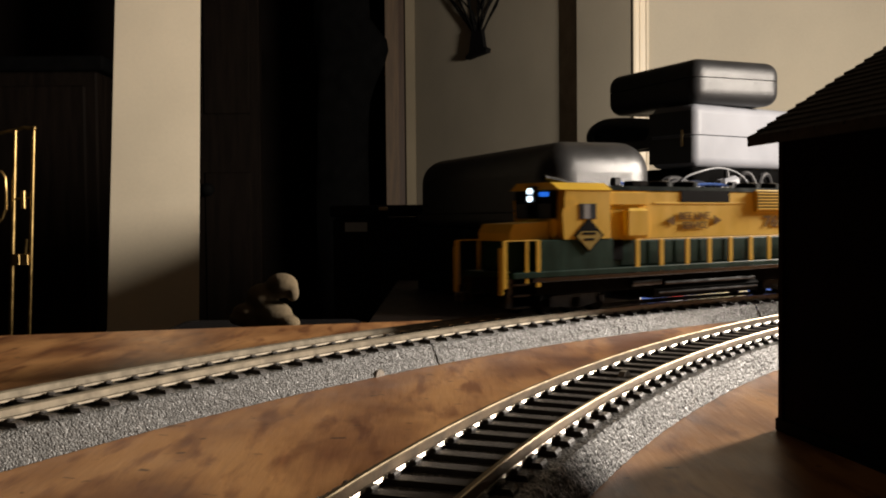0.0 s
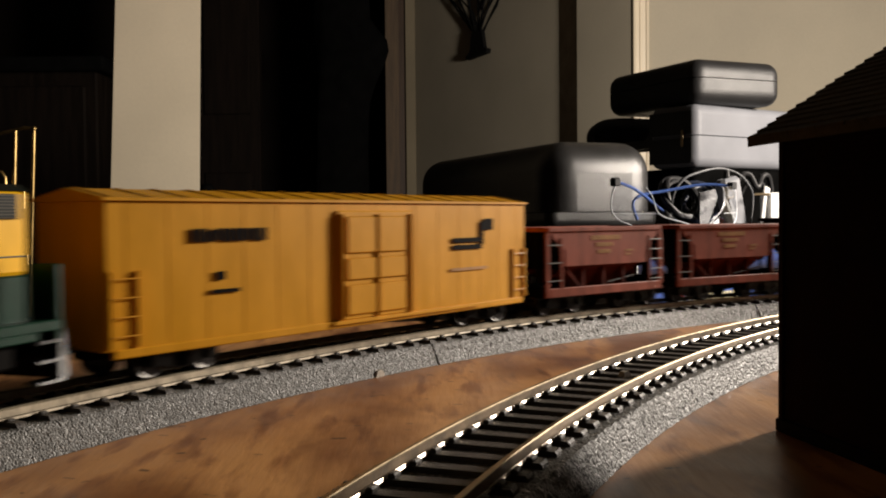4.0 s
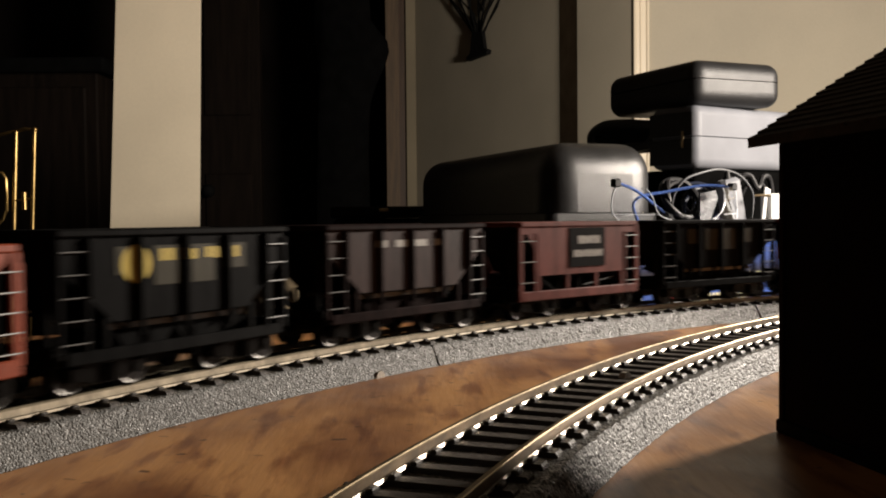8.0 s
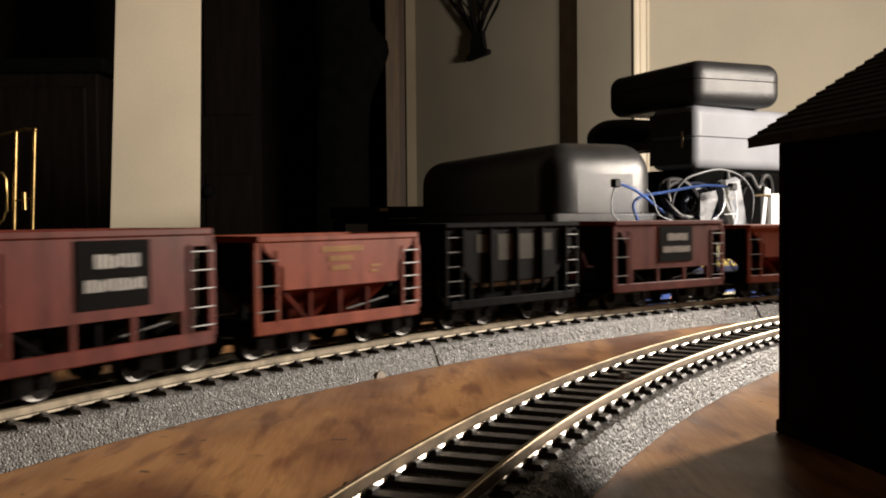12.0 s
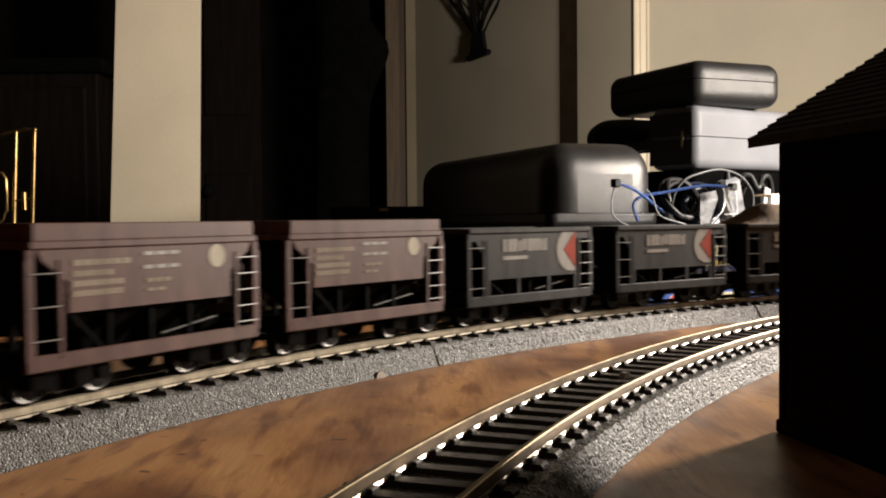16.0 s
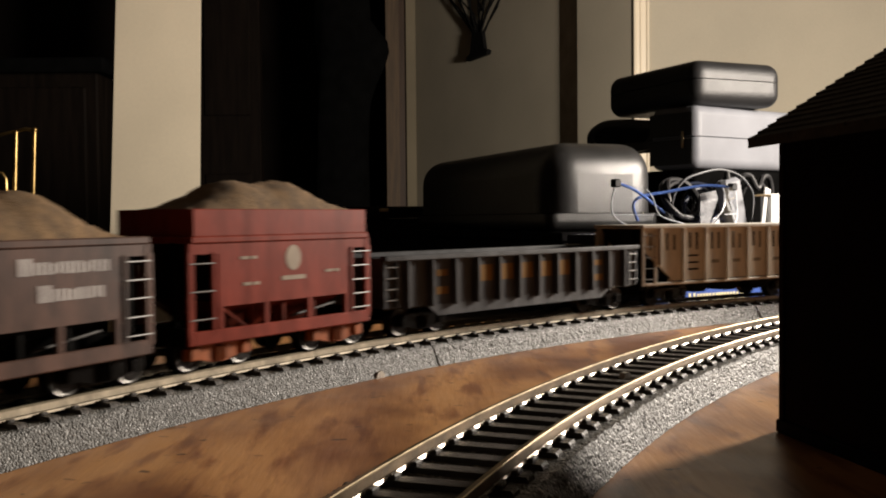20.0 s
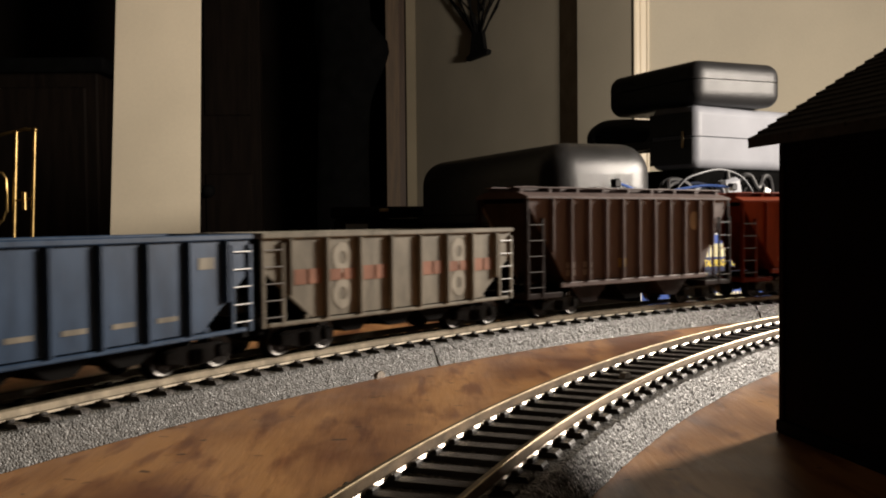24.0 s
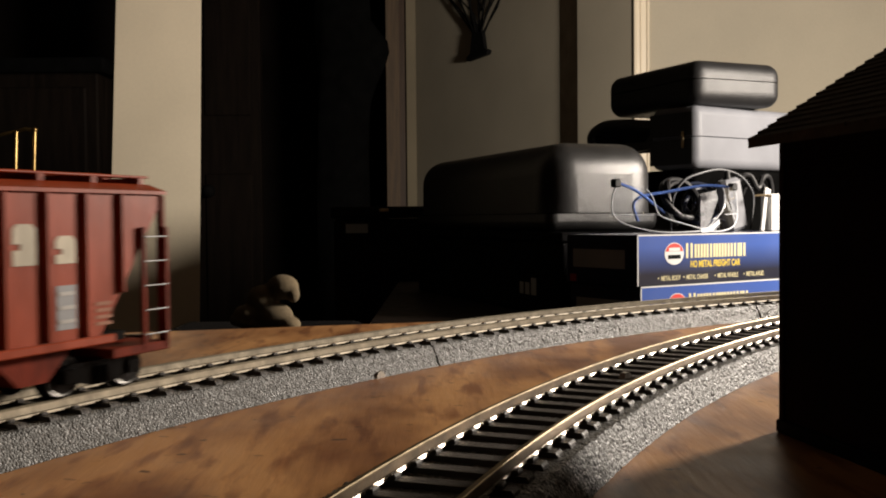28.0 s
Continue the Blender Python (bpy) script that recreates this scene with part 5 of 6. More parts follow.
def covered_hopper(label, col, half, top, ribs, ends):
    """Tall covered hopper: ribbed sides, hipped roof with hatches and running board, slanted slope sheets."""
    car = thing("covered_hopper", label, "model train car", group="covered hoppers of the train")
    low, slope_x = 13.0, 23.0
    part("centre_sill", Shape().box(-half + 2, half - 2, -2.6, 2.6, 7.6, 12.0, 0.4), GRIMESHADE, car)
    zc = top - 5
    poly = [(-half + 1.5, top - 3), (half - 1.5, top - 3), (half - 1.5, zc), (half - slope_x, low), (-half + slope_x, low), (-half + 1.5, zc)]
    for y in (-1, 1):
        part("side_plate", Shape().prism(poly, *sorted((y * 12.6, y * 13.6))), col, car)
    part("inner_shell", Shape().prism([(px * 0.985, pz) for px, pz in poly], -12.5, 12.5), GRIMESHADE, car)
    # ends: darker copy of the side paint, with the shade of the car ends in it
    for x in (-1, 1):
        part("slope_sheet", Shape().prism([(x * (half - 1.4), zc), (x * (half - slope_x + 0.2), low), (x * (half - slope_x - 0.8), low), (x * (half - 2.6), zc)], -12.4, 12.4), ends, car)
    part("roof", Shape().prism([(-14.6, top - 3.2), (14.6, top - 3.2), (14.6, top - 2.4), (9, top - 0.6), (-9, top - 0.6), (-14.6, top - 2.4)], -half + 0.5, half - 0.5, "x"), col, car)
    walk_b = part("running_board", Shape().box(-half - 0.5, half + 0.5, 4.2, 8.4, top + 0.9, top + 1.5, 0.2).box(-half - 0.5, half + 0.5, -8.4, -4.2, top + 0.9, top + 1.5, 0.2), col, car)
    for k in range(9):
        x = -half + 3 + (2 * half - 6) * k / 8
        part("board_bracket", Shape().box(x - 0.6, x + 0.6, -9, 9, top - 0.7, top + 0.9), col, walk_b)
    for k in range(6):
        x = -half + 14 + (2 * half - 28) * k / 5
        part("hatch", Shape().box(x - 5, x + 5, -3.4, 3.4, top - 0.6, top + 1.9, 0.5), col, car)
    for y in (-1, 1):
        for k in range(ribs):
            x = (k - (ribs - 1) / 2) * (11.3 if ribs == 10 else (2 * half - 2 * slope_x * 0.62) / (ribs - 1))
            zl = low + 0.5
            if abs(x) > half - slope_x:
                zl = low + (abs(x) - half + slope_x) / slope_x * (zc - low) + 0.5
            part("rib", Shape().box(x - 0.55, x + 0.55, *sorted((y * 13.5, y * (15.4 if ribs > 10 else 14.9))), zl, top - 3.2, 0.25), col, car)
        part("side_sill", Shape().box(-half + slope_x - 4, half - slope_x + 4, *sorted((y * 13.4, y * 14.8)), low - 1.6, low + 0.4, 0.3), col, car)
        for x in (-1, 1):
            a, b = sorted((x * (half - 9.0), x * (half - 0.9)))
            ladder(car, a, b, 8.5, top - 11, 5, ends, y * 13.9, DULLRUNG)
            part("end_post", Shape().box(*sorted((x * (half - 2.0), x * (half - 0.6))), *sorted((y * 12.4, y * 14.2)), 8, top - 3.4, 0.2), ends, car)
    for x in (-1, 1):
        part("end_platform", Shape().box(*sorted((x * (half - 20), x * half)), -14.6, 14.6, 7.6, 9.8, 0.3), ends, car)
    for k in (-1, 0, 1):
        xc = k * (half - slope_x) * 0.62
        part("pocket", Shape().prism([(xc - 13, low - 0.2), (xc + 13, low - 0.2), (xc + 4, 4.4), (xc - 4, 4.4)], -10.5, 10.5), ends if k else GRIMESHADE, car)
    for x in (-half + 20, half - 20):
        add_truck(car, x)
    add_couplers(car, half + 2.5, -half - 2.5)
    return car


def gondola(label, col, half, top):
    car = thing("gondola_car", label, "model train car")
    part("floor", Shape().box(-half + 1, half - 1, -13.8, 13.8, 9.6, 11.2), BLACK, car)
    for y in (-1, 1):
        part("side_plate", Shape().prism([(-half + 0.5, 10), (half - 0.5, 10), (half - 0.5, top), (-half + 0.5, top)], *sorted((y * 13.4, y * 14.3))), col, car)
        part("side_sill", Shape().prism([(-half + 26, 6.2), (half - 26, 6.2), (half - 20, 10), (-half + 20, 10)], *sorted((y * 13.6, y * 14.6))), col, car)
        part("top_rail", Shape().box(-half, half, *sorted((y * 13.0, y * 16.4)), top - 0.2, top + 1.5, 0.3), col, car)
        for k in range(12):
            x = (k - 5.5) * (2 * half - 12) / 11.8
            part("rib", Shape().box(x - 0.7, x + 0.7, *sorted((y * 14.2, y * 16.3)), 9.6, top - 0.3, 0.3), col, car)
        for x in (-1, 1):
            a, b = sorted((x * (half - 6.4), x * (half - 0.8)))
            ladder(car, a, b, 10.5, top - 0.8, 4, col, y * 14.2)
    for x in (-1, 1):
        part("end_plate", Shape().box(*sorted((x * (half - 1.6), x * (half - 0.4))), -13.3, 13.3, 10, top + 0.8, 0.2), col, car)
    part("centre_sill", Shape().box(-half + 2, half - 2, -3, 3, 6.4, 9.6, 0.4), GRIMESHADE, car)
    for x in (-half + 20, half - 20):
        add_truck(car, x)
    add_couplers(car, half + 2.5, -half - 2.5)
    return car


def boxcar(label, col, roofcol):
    car = thing("boxcar", label, "model train car")
    half, top = 93.0, 45.2
    part("car_body", Shape().box(-half, half, -14.0, 14.0, 8.2, top - 1.5, 0.4), col, car)
    part("roof", Shape().prism([(-14.9, top - 1.6), (14.9, top - 1.6), (14.9, top - 0.9), (0, top + 1.6), (-14.9, top - 0.9)], -half - 0.6, half + 0.6, "x"), roofcol, car)
    for k in range(17):
        x = -half + 2 + (2 * half - 4) * k / 16
        part("roof_rib", Shape().prism([(-14.6, top - 0.8), (0, top + 1.7), (14.6, top - 0.8), (14.6, top - 0.62), (0, top + 1.9), (-14.6, top - 0.62)], x - 0.5, x + 0.5, "x"), roofcol, car)
    for y in (-1, 1):
        part("side_sill", Shape().box(-half + 2, half - 2, *sorted((y * 13.0, y * 14.5)), 6.4, 8.6, 0.3), col, car)
        for k in range(15):
            x = -half + 6 + (2 * half - 12) * k / 14
            if -16 < x - 0 < 12:
                continue
            part("side_post", Shape().box(x - 0.3, x + 0.3, *sorted((y * 13.9, y * 14.08)), 9, top - 2.2, 0.03), col, car)
        # plug door with panels, bars and tracks
        d = part("door", Shape().box(-22, 14, *sorted((y * 13.9, y * 15.0)), 8.6, top - 4.0, 0.3), col, car)
        for z0, z1 in ((10, 19), (20.5, 27), (28.5, 39.5)):
            part("door_panel", Shape().box(-18, -4.6, *sorted((y * 14.9, y * 15.5)), z0, z1, 0.3), col, d)
            part("door_panel", Shape().box(-3.4, 10, *sorted((y * 14.9, y * 15.5)), z0, z1, 0.3), col, d)
        for x in (-20.4, -4, 12.4):
            part("lock_bar", Shape().rod((x, y * 15.5, 9), (x, y * 15.5, top - 5), 0.5, 6), col, d)
        part("door_track", Shape().box(-60, 16, *sorted((y * 14.2, y * 15.3)), 7.4, 8.6, 0.2), col, car)
        for x in (-1, 1):
            a, b = sorted((x * (half - 9), x * (half - 1.2)))
            ladder(car, a, b, 9, 27, 4, col, y * 14.0, col)
    part("centre_sill", Shape().box(-half + 2, half - 2, -3, 3, 5.2, 8.2, 0.4), GRIMESHADE, car)
    for x in (-70, 70):
        add_truck(car, x)
    add_couplers(car, half + 2.5, -half - 2.5)
    return car


def loco_base(name, label, front, rear, sill, hood, post, tank):
    """Walkway, sill, tank, steps, pilots and trucks common to the two diesel engines."""
    eng = thing(name, label, "model locomotive", group="diesel engines of the train")
    part("walkway", Shape().box(rear, front - 4, -15.2, 15.2, 15.0, 17.4, 0.3), hood, eng)
    for y in (-1, 1):
        part("side_sill", Shape().box(rear + 8, front - 14, *sorted((y * 14.0, y * 15.2)), 13.2, 15.2, 0.3), sill, eng)
        part("air_pipe", Shape().rod((tank[0] + 4, y * 13.6, 9.6), (tank[1] - 6, y * 13.6, 9.6), 1.0, 8), BLACK, eng)
        # glossy rod added to draw the highlight line along the tank's edge
        part("tank_highlight_rod", Shape().rod((tank[0] + 2, y * 13.9, 5.6), (tank[1] - 2, y * 13.9, 5.6), 0.6, 8), BLACK, eng)
        part("air_tank", Shape().rod((tank[1] - 4, y * 12.4, 10.4), (tank[1] + 14, y * 12.4, 10.4), 1.9, 10), BLACK, eng, smooth=True)
    part("fuel_tank", Shape().prism([(-11.5, 9.5), (11.5, 9.5), (13.6, 7.0), (12.4, 3.2), (-12.4, 3.2), (-13.6, 7.0)], tank[0], tank[1], "x"), GRIMESHADE, eng, smooth=False)
    part("underframe", Shape().box(rear + 4, front - 8, -6, 6, 8.5, 15.0), GRIMESHADE, eng)
    part("underframe_skirt", Shape().box(rear + 12, front - 18, -12.2, 12.2, 7.6, 14.0, 0.6), GRIMESHADE, eng)
    for x, o in ((front - 4, 1), (rear, -1)):
        part("pilot", Shape().prism([(x, 4.0), (x + o * 3.0, 4.0), (x + o * 1.6, 15.0), (x, 15.0)], -14, 14), BLACK, eng)
        for y in (-1, 1):
            for z in (3.6, 8.2, 12.4):
                part("step", Shape().box(*sorted((x, x - o * 8)), *sorted((y * 11.5, y * 15.3)), z, z + 0.7), BLACK, eng)
    return eng


def rail_posts(eng, xs, y, z0, z1, w, material, rail=None):
    pts = sorted(xs)
    for x in xs:
        part("stanchion", Shape().box(x - w / 2, x + w / 2, y - 0.35, y + 0.35, z0, z1, 0.15), material, eng)
    part("handrail", Shape().tube([(x, y, z1) for x in pts], 0.2, 6), rail or material, eng)


YELA = paint("bright_engine_yellow", (0.80, 0.50, 0.045), 0.38, 0.05, spec=0.22)
YELB = paint("orange_engine_yellow", (0.90, 0.49, 0.012), 0.4, 0.07, spec=0.12)
GREEN = paint("dark_engine_green", (0.005, 0.031, 0.018), 0.38, 0.2, spec=0.1)
ROOFGREY = paint("dark_green_roof", (0.006, 0.010, 0.008), 0.4, 0.25, spec=0.05)
GRILLE = paint("grey_brown_grille", (0.109, 0.096, 0.077), 0.55, 0.3)
GOLD = paint("gold_herald", (0.397, 0.288, 0.064), 0.45, 0.1)


def herald(eng, x, z, y):
    """Diamond badge with bars, on the cab side."""
    part("badge", Shape().prism([(x - 8.4, z), (x, z + 7), (x + 8.4, z), (x, z - 7)], y, y + 0.25), BLACKINK, eng, "dark diamond badge")
    part("badge_field", Shape().prism([(x - 7.0, z - 0.3), (x - 4.6, z + 1.7), (x + 4.6, z + 1.7), (x + 7.0, z - 0.3), (x, z - 6.0)], y + 0.2, y + 0.42), GOLD, eng, "gold field of the badge")
    for k in range(2):
        part("badge_bar", Shape().box(x - 3.6 + k, x + 3.6 - k, y + 0.4, y + 0.55, z + 0.4 - 2.4 * k, z + 1.3 - 2.4 * k), BLACKINK, eng)


def fan(eng, x, z, material):
    f = part("roof_fan", Shape().rod((x, 0, z), (x, 0, z + 2.6), 6.0, 18), material, eng)
    part("fan_cap", Shape().rod((x, 0, z + 2.6), (x, 0, z + 3.1), 5.0, 18, 4.0), GRILLE, f)


def side_text(eng, words, x, z, size, wide, sgn):
    """Dark painted words, wide millimetres long, centred at x with their foot at z, on the hood's side."""
    turn = pose(x * 0.001, sgn * 0.01145, z * 0.001, 90, 0, 180 if sgn > 0 else 0)
    ob = lettering(words, size, FADEDBLACK, eng, turn, 0.03)
    run = max(v.co.x for v in ob.data.vertices)
    ob.matrix_basis = turn @ Matrix.Diagonal((wide * 0.001 / run, 1, 1, 1)) @ Matrix.Translation((-run / 2, 0, 0))


def engine_a():
    front, rear = 121.0, -100.0
    e = loco_base("locomotive", "yellow and green model diesel engine with yellow handrails", front - 4, rear, BLACK, GREEN, YELA, (-40, 32))
    part("lower_hood", Shape().box(-92, 62, -11.2, 11.2, 16.6, 28.4, 0.4), GREEN, e, "dark green lower hood")
    part("upper_hood", Shape().box(-92, 61, -11.0, 11.0, 28.4, 49.6, 0.8), YELA, e, "yellow upper hood")
    part("hood_roof", Shape().prism([(-11.2, 49.4), (11.2, 49.4), (9.0, 51.4), (-9.0, 51.4)], -92.4, 61, "x"), ROOFGREY, e)
    for y in (-1, 1):
        s = part("radiator_bulge", Shape().box(-91, -40, *sorted((y * 10.9, y * 12.4)), 40.0, 50.4, 0.5), YELA, e)
        for k in range(6):
            part("louver", Shape().box(-89, -41, *sorted((y * 12.2, y * 13.0)), 41.2 + k * 1.45, 41.95 + k * 1.45), YELA, s)
            part("louver_gap", Shape().box(-89, -41, *sorted((y * 12.35, y * 12.5)), 41.95 + k * 1.45, 42.6 + k * 1.45), BLACKINK, s)
        part("vent", Shape().box(-22, 12, *sorted((y * 10.9, y * 11.3)), 44.6, 49.8, 0.2), BLACKINK, e, "black louvered opening")
        part("vent_frame", Shape().box(-34, 30, *sorted((y * 10.7, y * 11.25)), 43.6, 44.6, 0.2), YELA, e)
        part("recess", Shape().box(49.4, 57.6, *sorted((y * 11.1, y * 11.7)), 20.4, 28.8, 0.1), BLACKINK, e, "black opening behind the cab")
        part("battery_box", Shape().box(36, 50, *sorted((y * 11, y * 14.6)), 29.4, 42.0, 1.2), YELA, e)
        part("blower_duct", Shape().box(35, 58, *sorted((y * 10.9, y * 12.2)), 43.0, 49.2, 1.0), YELA, e)
        for k in range(8):
            x = -84 + k * 17
            part("hood_door", Shape().box(x, x + 15.4, *sorted((y * 11.1, y * 11.5)), 18.0, 28.0, 0.2), GREEN, e)
    cab = part("cab", Shape().prism([(60, 29.6), (86, 29.6), (87, 40), (85, 49.5), (60, 49.5)], -14.6, 14.6), YELA, e, "yellow cab")
    part("cab_roof", Shape().prism([(-14.9, 49.4), (14.9, 49.4), (10, 52.4), (-10, 52.4)], 59, 89, "x"), YELA, cab)
    part("cab_nose_wall", Shape().box(86.5, 89.6, -11.5, 11.5, 29.6, 38.0, 0.5), YELA, cab)
    part("windscreen", Shape().box(86.5, 89.4, -11.4, 11.4, 38.1, 49.3, 0.4), BLACKINK, cab, "dark windscreen band")
    part("cab_base", Shape().box(58, 98.5, -14.4, 14.4, 14.2, 29.6, 0.3), GREEN, e, "green cab base")
    for y in (-1, 1):
        part("window_hood", Shape().prism([(80, 44.0), (86.5, 42.0), (86.5, 45.5), (80, 45.5)], *sorted((y * 14.4, y * 15.4))), YELA, cab)
        part("cab_window", Shape().box(68.4, 77.6, *sorted((y * 14.5, y * 14.8)), 37.6, 43.8), WINDOW, cab, "dark cab window")
        part("window_post", Shape().box(72, 75.4, *sorted((y * 14.7, y * 14.95)), 37.8, 43.6), GREYINK, cab)
        part("cab_window", Shape().box(89.2, 89.9, *sorted((y * 3.6, y * 10.4)), 38.0, 44.0), WINDOW, cab)
    part("number_board", Shape().box(88.2, 90.2, 4.4, 9.4, 46.8, 48.6, 0.2), LAMPBLUE, cab, "glowing blue number board")
    for z in (45.9, 49.0):
        part("headlight", Shape().rod((88.6, 0, z), (91.6, 0, z), 1.2, 12), LAMPWHITE, cab, "lit white headlight")
    part("headlight_case", Shape().box(87, 90.9, -2.4, 2.4, 43.6, 51.0, 0.4), BLACK, cab)
    part("nose", Shape().prism([(89.4, 29.4), (110, 29.4), (110, 32.4), (108, 36.0), (89.4, 36.8)], -9.5, 9.5), YELA, e, "low yellow nose")
    part("nose_base", Shape().box(98.4, 109, -8.4, 8.4, 16.6, 29.4, 0.4), GREEN, e)
    for q in range(3):
        part("horn", Shape().rod((70 + q * 3, 3, 52.2), (80 + q * 3, 3, 53.6 + 0.5 * q), 0.5, 8, 1.3), BLACK, e)
    for x in (-82, -66, -50, -4, 14):
        fan(e, x, 51.2, ROOFGREY)
    part("exhaust_pipe", Shape().box(24, 34, -3, 3, 51.2, 54.0, 0.4), BLACK, e)
    for y in (1, -1):
        rail_posts(e, [44, 29, 12, -3, -18, -33, -47, -60, -72, -83, -94], y * 14.7, 13.4, 28.8, 2.5, YELA)
        rail_posts(e, [100.0, 117], y * 14.7, 11.5, 29.6, 2.0, YELA)
        part("stanchion", Shape().box(105.2, 106.6, *sorted((y * 14.3, y * 15.0)), 12.4, 29.4, 0.15), YELA, e)
        part("corner_plate", Shape().box(-101, -98.5, *sorted((y * 8, y * 14.9)), 14, 29.6, 0.3), YELA, e)
        part("corner_plate", Shape().box(117.6, 118.8, *sorted((y * 12.8, y * 15.0)), 9, 27, 0.4), YELA, e)
    for y, sgn in ((11.35, 1), (-11.35, -1)):
        side_text(e, "BEE LINE", 3.0, 37.0, 4.6, 21.0, sgn)
        side_text(e, "SERVICE", 3.0, 32.8, 4.4, 17.0, sgn)
        for x in (-1, 1):
            part("arrow", Shape().prism([(3 + x * 13.5, 34.2), (3 + x * 13.5, 38.6), (3 + x * 19, 36.4)], *sorted((y, y + sgn * 0.2))), FADEDBLACK, e, "dark arrow head")
        side_text(e, "7602", -58.5, 33.0, 7.4, 22.5, sgn)
    herald(e, 72.5, 31.0, 14.65)
    add_truck(e, 78, 31.0, 3, wheel=DARKWHEEL)
    add_truck(e, -66, 31.0, 3, wheel=DARKWHEEL)
    add_couplers(e, front + 1.5, rear - 2)
    return e


def engine_b():
    front, rear = 97.0, -103.0
    e = loco_base("locomotive", "orange yellow and green model diesel engine with domed cab roof", front, rear, GREEN, GREEN, YELB, (-42, 26))
    part("lower_hood", Shape().box(-97, 52, -11.4, 11.4, 16.4, 27.4, 0.4), GREEN, e, "dark green lower hood")
    part("upper_hood", Shape().box(-97, 50, -11.2, 11.2, 27.4, 45.6, 0.8), YELB, e, "orange yellow upper hood")
    for y in (-1, 1):
        part("blower_panel", Shape().box(1, 20, *sorted((y * 11.1, y * 11.8)), 41.4, 46.0, 0.4), GRILLE, e, "grey louvered panel")
        part("recess", Shape().box(-44, 0, *sorted((y * 11.0, y * 12.0)), 39.6, 40.7, 0.3), YELB, e)
        part("vent", Shape().box(-37, -17, *sorted((y * 11.1, y * 11.5)), 40.9, 43.6, 0.3), BLACKINK, e, "dark oval air opening")
        rg = part("radiator_grille", Shape().box(-94, -59, *sorted((y * 11.1, y * 11.9)), 39.4, 44.8, 0.3), GRILLE, e, "grey radiator grille")
        for k in range(7):
            part("grille_bar", Shape().box(-93, -60, *sorted((y * 11.8, y * 12.15)), 39.9 + k * 0.68, 40.25 + k * 0.68), ROOFGREY, rg)
        for k in range(8):
            x = -84 + k * 16.4
            part("hood_door", Shape().box(x, x + 14.8, *sorted((y * 11.3, y * 11.8)), 18.0, 27.0, 0.2), GREEN, e)
        part("lower_skirt", Shape().prism([(30, 6.5), (46, 6.5), (52, 12.4), (22, 12.4)], *sorted((y * 13.2, y * 14.4))), GREEN, e)
    part("hood_roof", Shape().prism([(-48, 45.4), (-36, 48.8), (48, 49.8), (51, 48.4), (50, 46.8), (44, 45.4)], -10.2, 10.2), ROOFGREY, e, "domed dark green roof fairing")
    part("rear_roof", Shape().prism([(-11.4, 45.4), (11.4, 45.4), (8.5, 47.0), (-8.5, 47.0)], -97.4, -46, "x"), ROOFGREY, e)
    cab = part("cab", Shape().prism([(28, 27.6), (49, 27.6), (49, 46.4), (28, 46.4)], -14.6, 14.6), YELB, e, "orange yellow cab")
    part("cab_roof", Shape().prism([(-14.8, 46.2), (14.8, 46.2), (9.6, 49.6), (-9.6, 49.6)], 27, 53, "x"), ROOFGREY, cab)
    part("cab_front", Shape().prism([(49, 29.4), (58, 29.4), (57, 46.2), (49, 46.4)], -12.0, 12.0), YELB, cab)
    part("cab_base", Shape().box(24, 64, -14.6, 14.6, 13.4, 27.6, 0.3), GREEN, e, "green cab base")
    for y in (-1, 1):
        part("window_frame", Shape().box(32.8, 45.2, *sorted((y * 14.5, y * 14.9)), 34.6, 43.6, 0.15), YELB, cab)
        part("cab_window", Shape().box(34.6, 44.0, *sorted((y * 14.8, y * 15.05)), 35.4, 42.8), SILVERWIN, cab, "bright cab window")
        part("window_edge", Shape().box(33.2, 34.8, *sorted((y * 14.8, y * 15.2)), 34.8, 43.4), BROWN, cab)
        part("cab_window", Shape().box(57.2, 58.2, *sorted((y * 3, y * 10.5)), 37.5, 43.0), WINDOW, cab)
    part("nose", Shape().prism([(58, 29.4), (86, 29.4), (86, 34.0), (84, 36.4), (58, 37.2)], -7.8, 7.8), YELB, e, "low orange nose")
    part("nose_base", Shape().box(62, 86, -7.7, 7.7, 16.4, 29.4, 0.4), ROOFGREY, e)
    part("walk_front", Shape().box(62, 93, -14.8, 14.8, 14.9, 16.5), ROOFGREY, e)
    for x in (-80, -68, -56):
        fan(e, x, 46.8, ROOFGREY)
    for q in range(2):
        part("horn", Shape().rod((40, 4 - 8 * q, 50.2), (49, 4 - 8 * q, 51.2), 0.5, 8, 1.4), BLACK, e)
    part("exhaust_pipe", Shape().box(-6, 6, -3, 3, 49.2, 51.0, 0.4), BLACK, e)
    for y in (1, -1):
        rail_posts(e, [20, 6, -8, -22, -36, -50, -64, -78, -92], y * 14.7, 14.5, 31.6, 0.45, GREEN, GREEN)
        rail_posts(e, [79, 92], y * 14.7, 8.0, 29.0, 1.2, YELB)
        part("corner_plate", Shape().box(92.6, 93.8, *sorted((y * 13.0, y * 15.0)), 5, 27, 0.4), YELB, e)
        part("corner_plate", Shape().box(-103, -101, *sorted((y * 8, y * 15.0)), 12, 29.6, 0.3), GREEN, e)
        bars(e, -65, 34.6, (4.2, 4.2, 4.2, 4.2), 5.2, BLACKINK, 11.35, 1.6, y)
    herald(e, 38.5, 29.6, 14.65)
    bars(e, 62, 20.0, (3, 3), 1.0, GOLD, 14.7)
    add_truck(e, 58, 19.0, 2, wheel=DARKWHEEL)
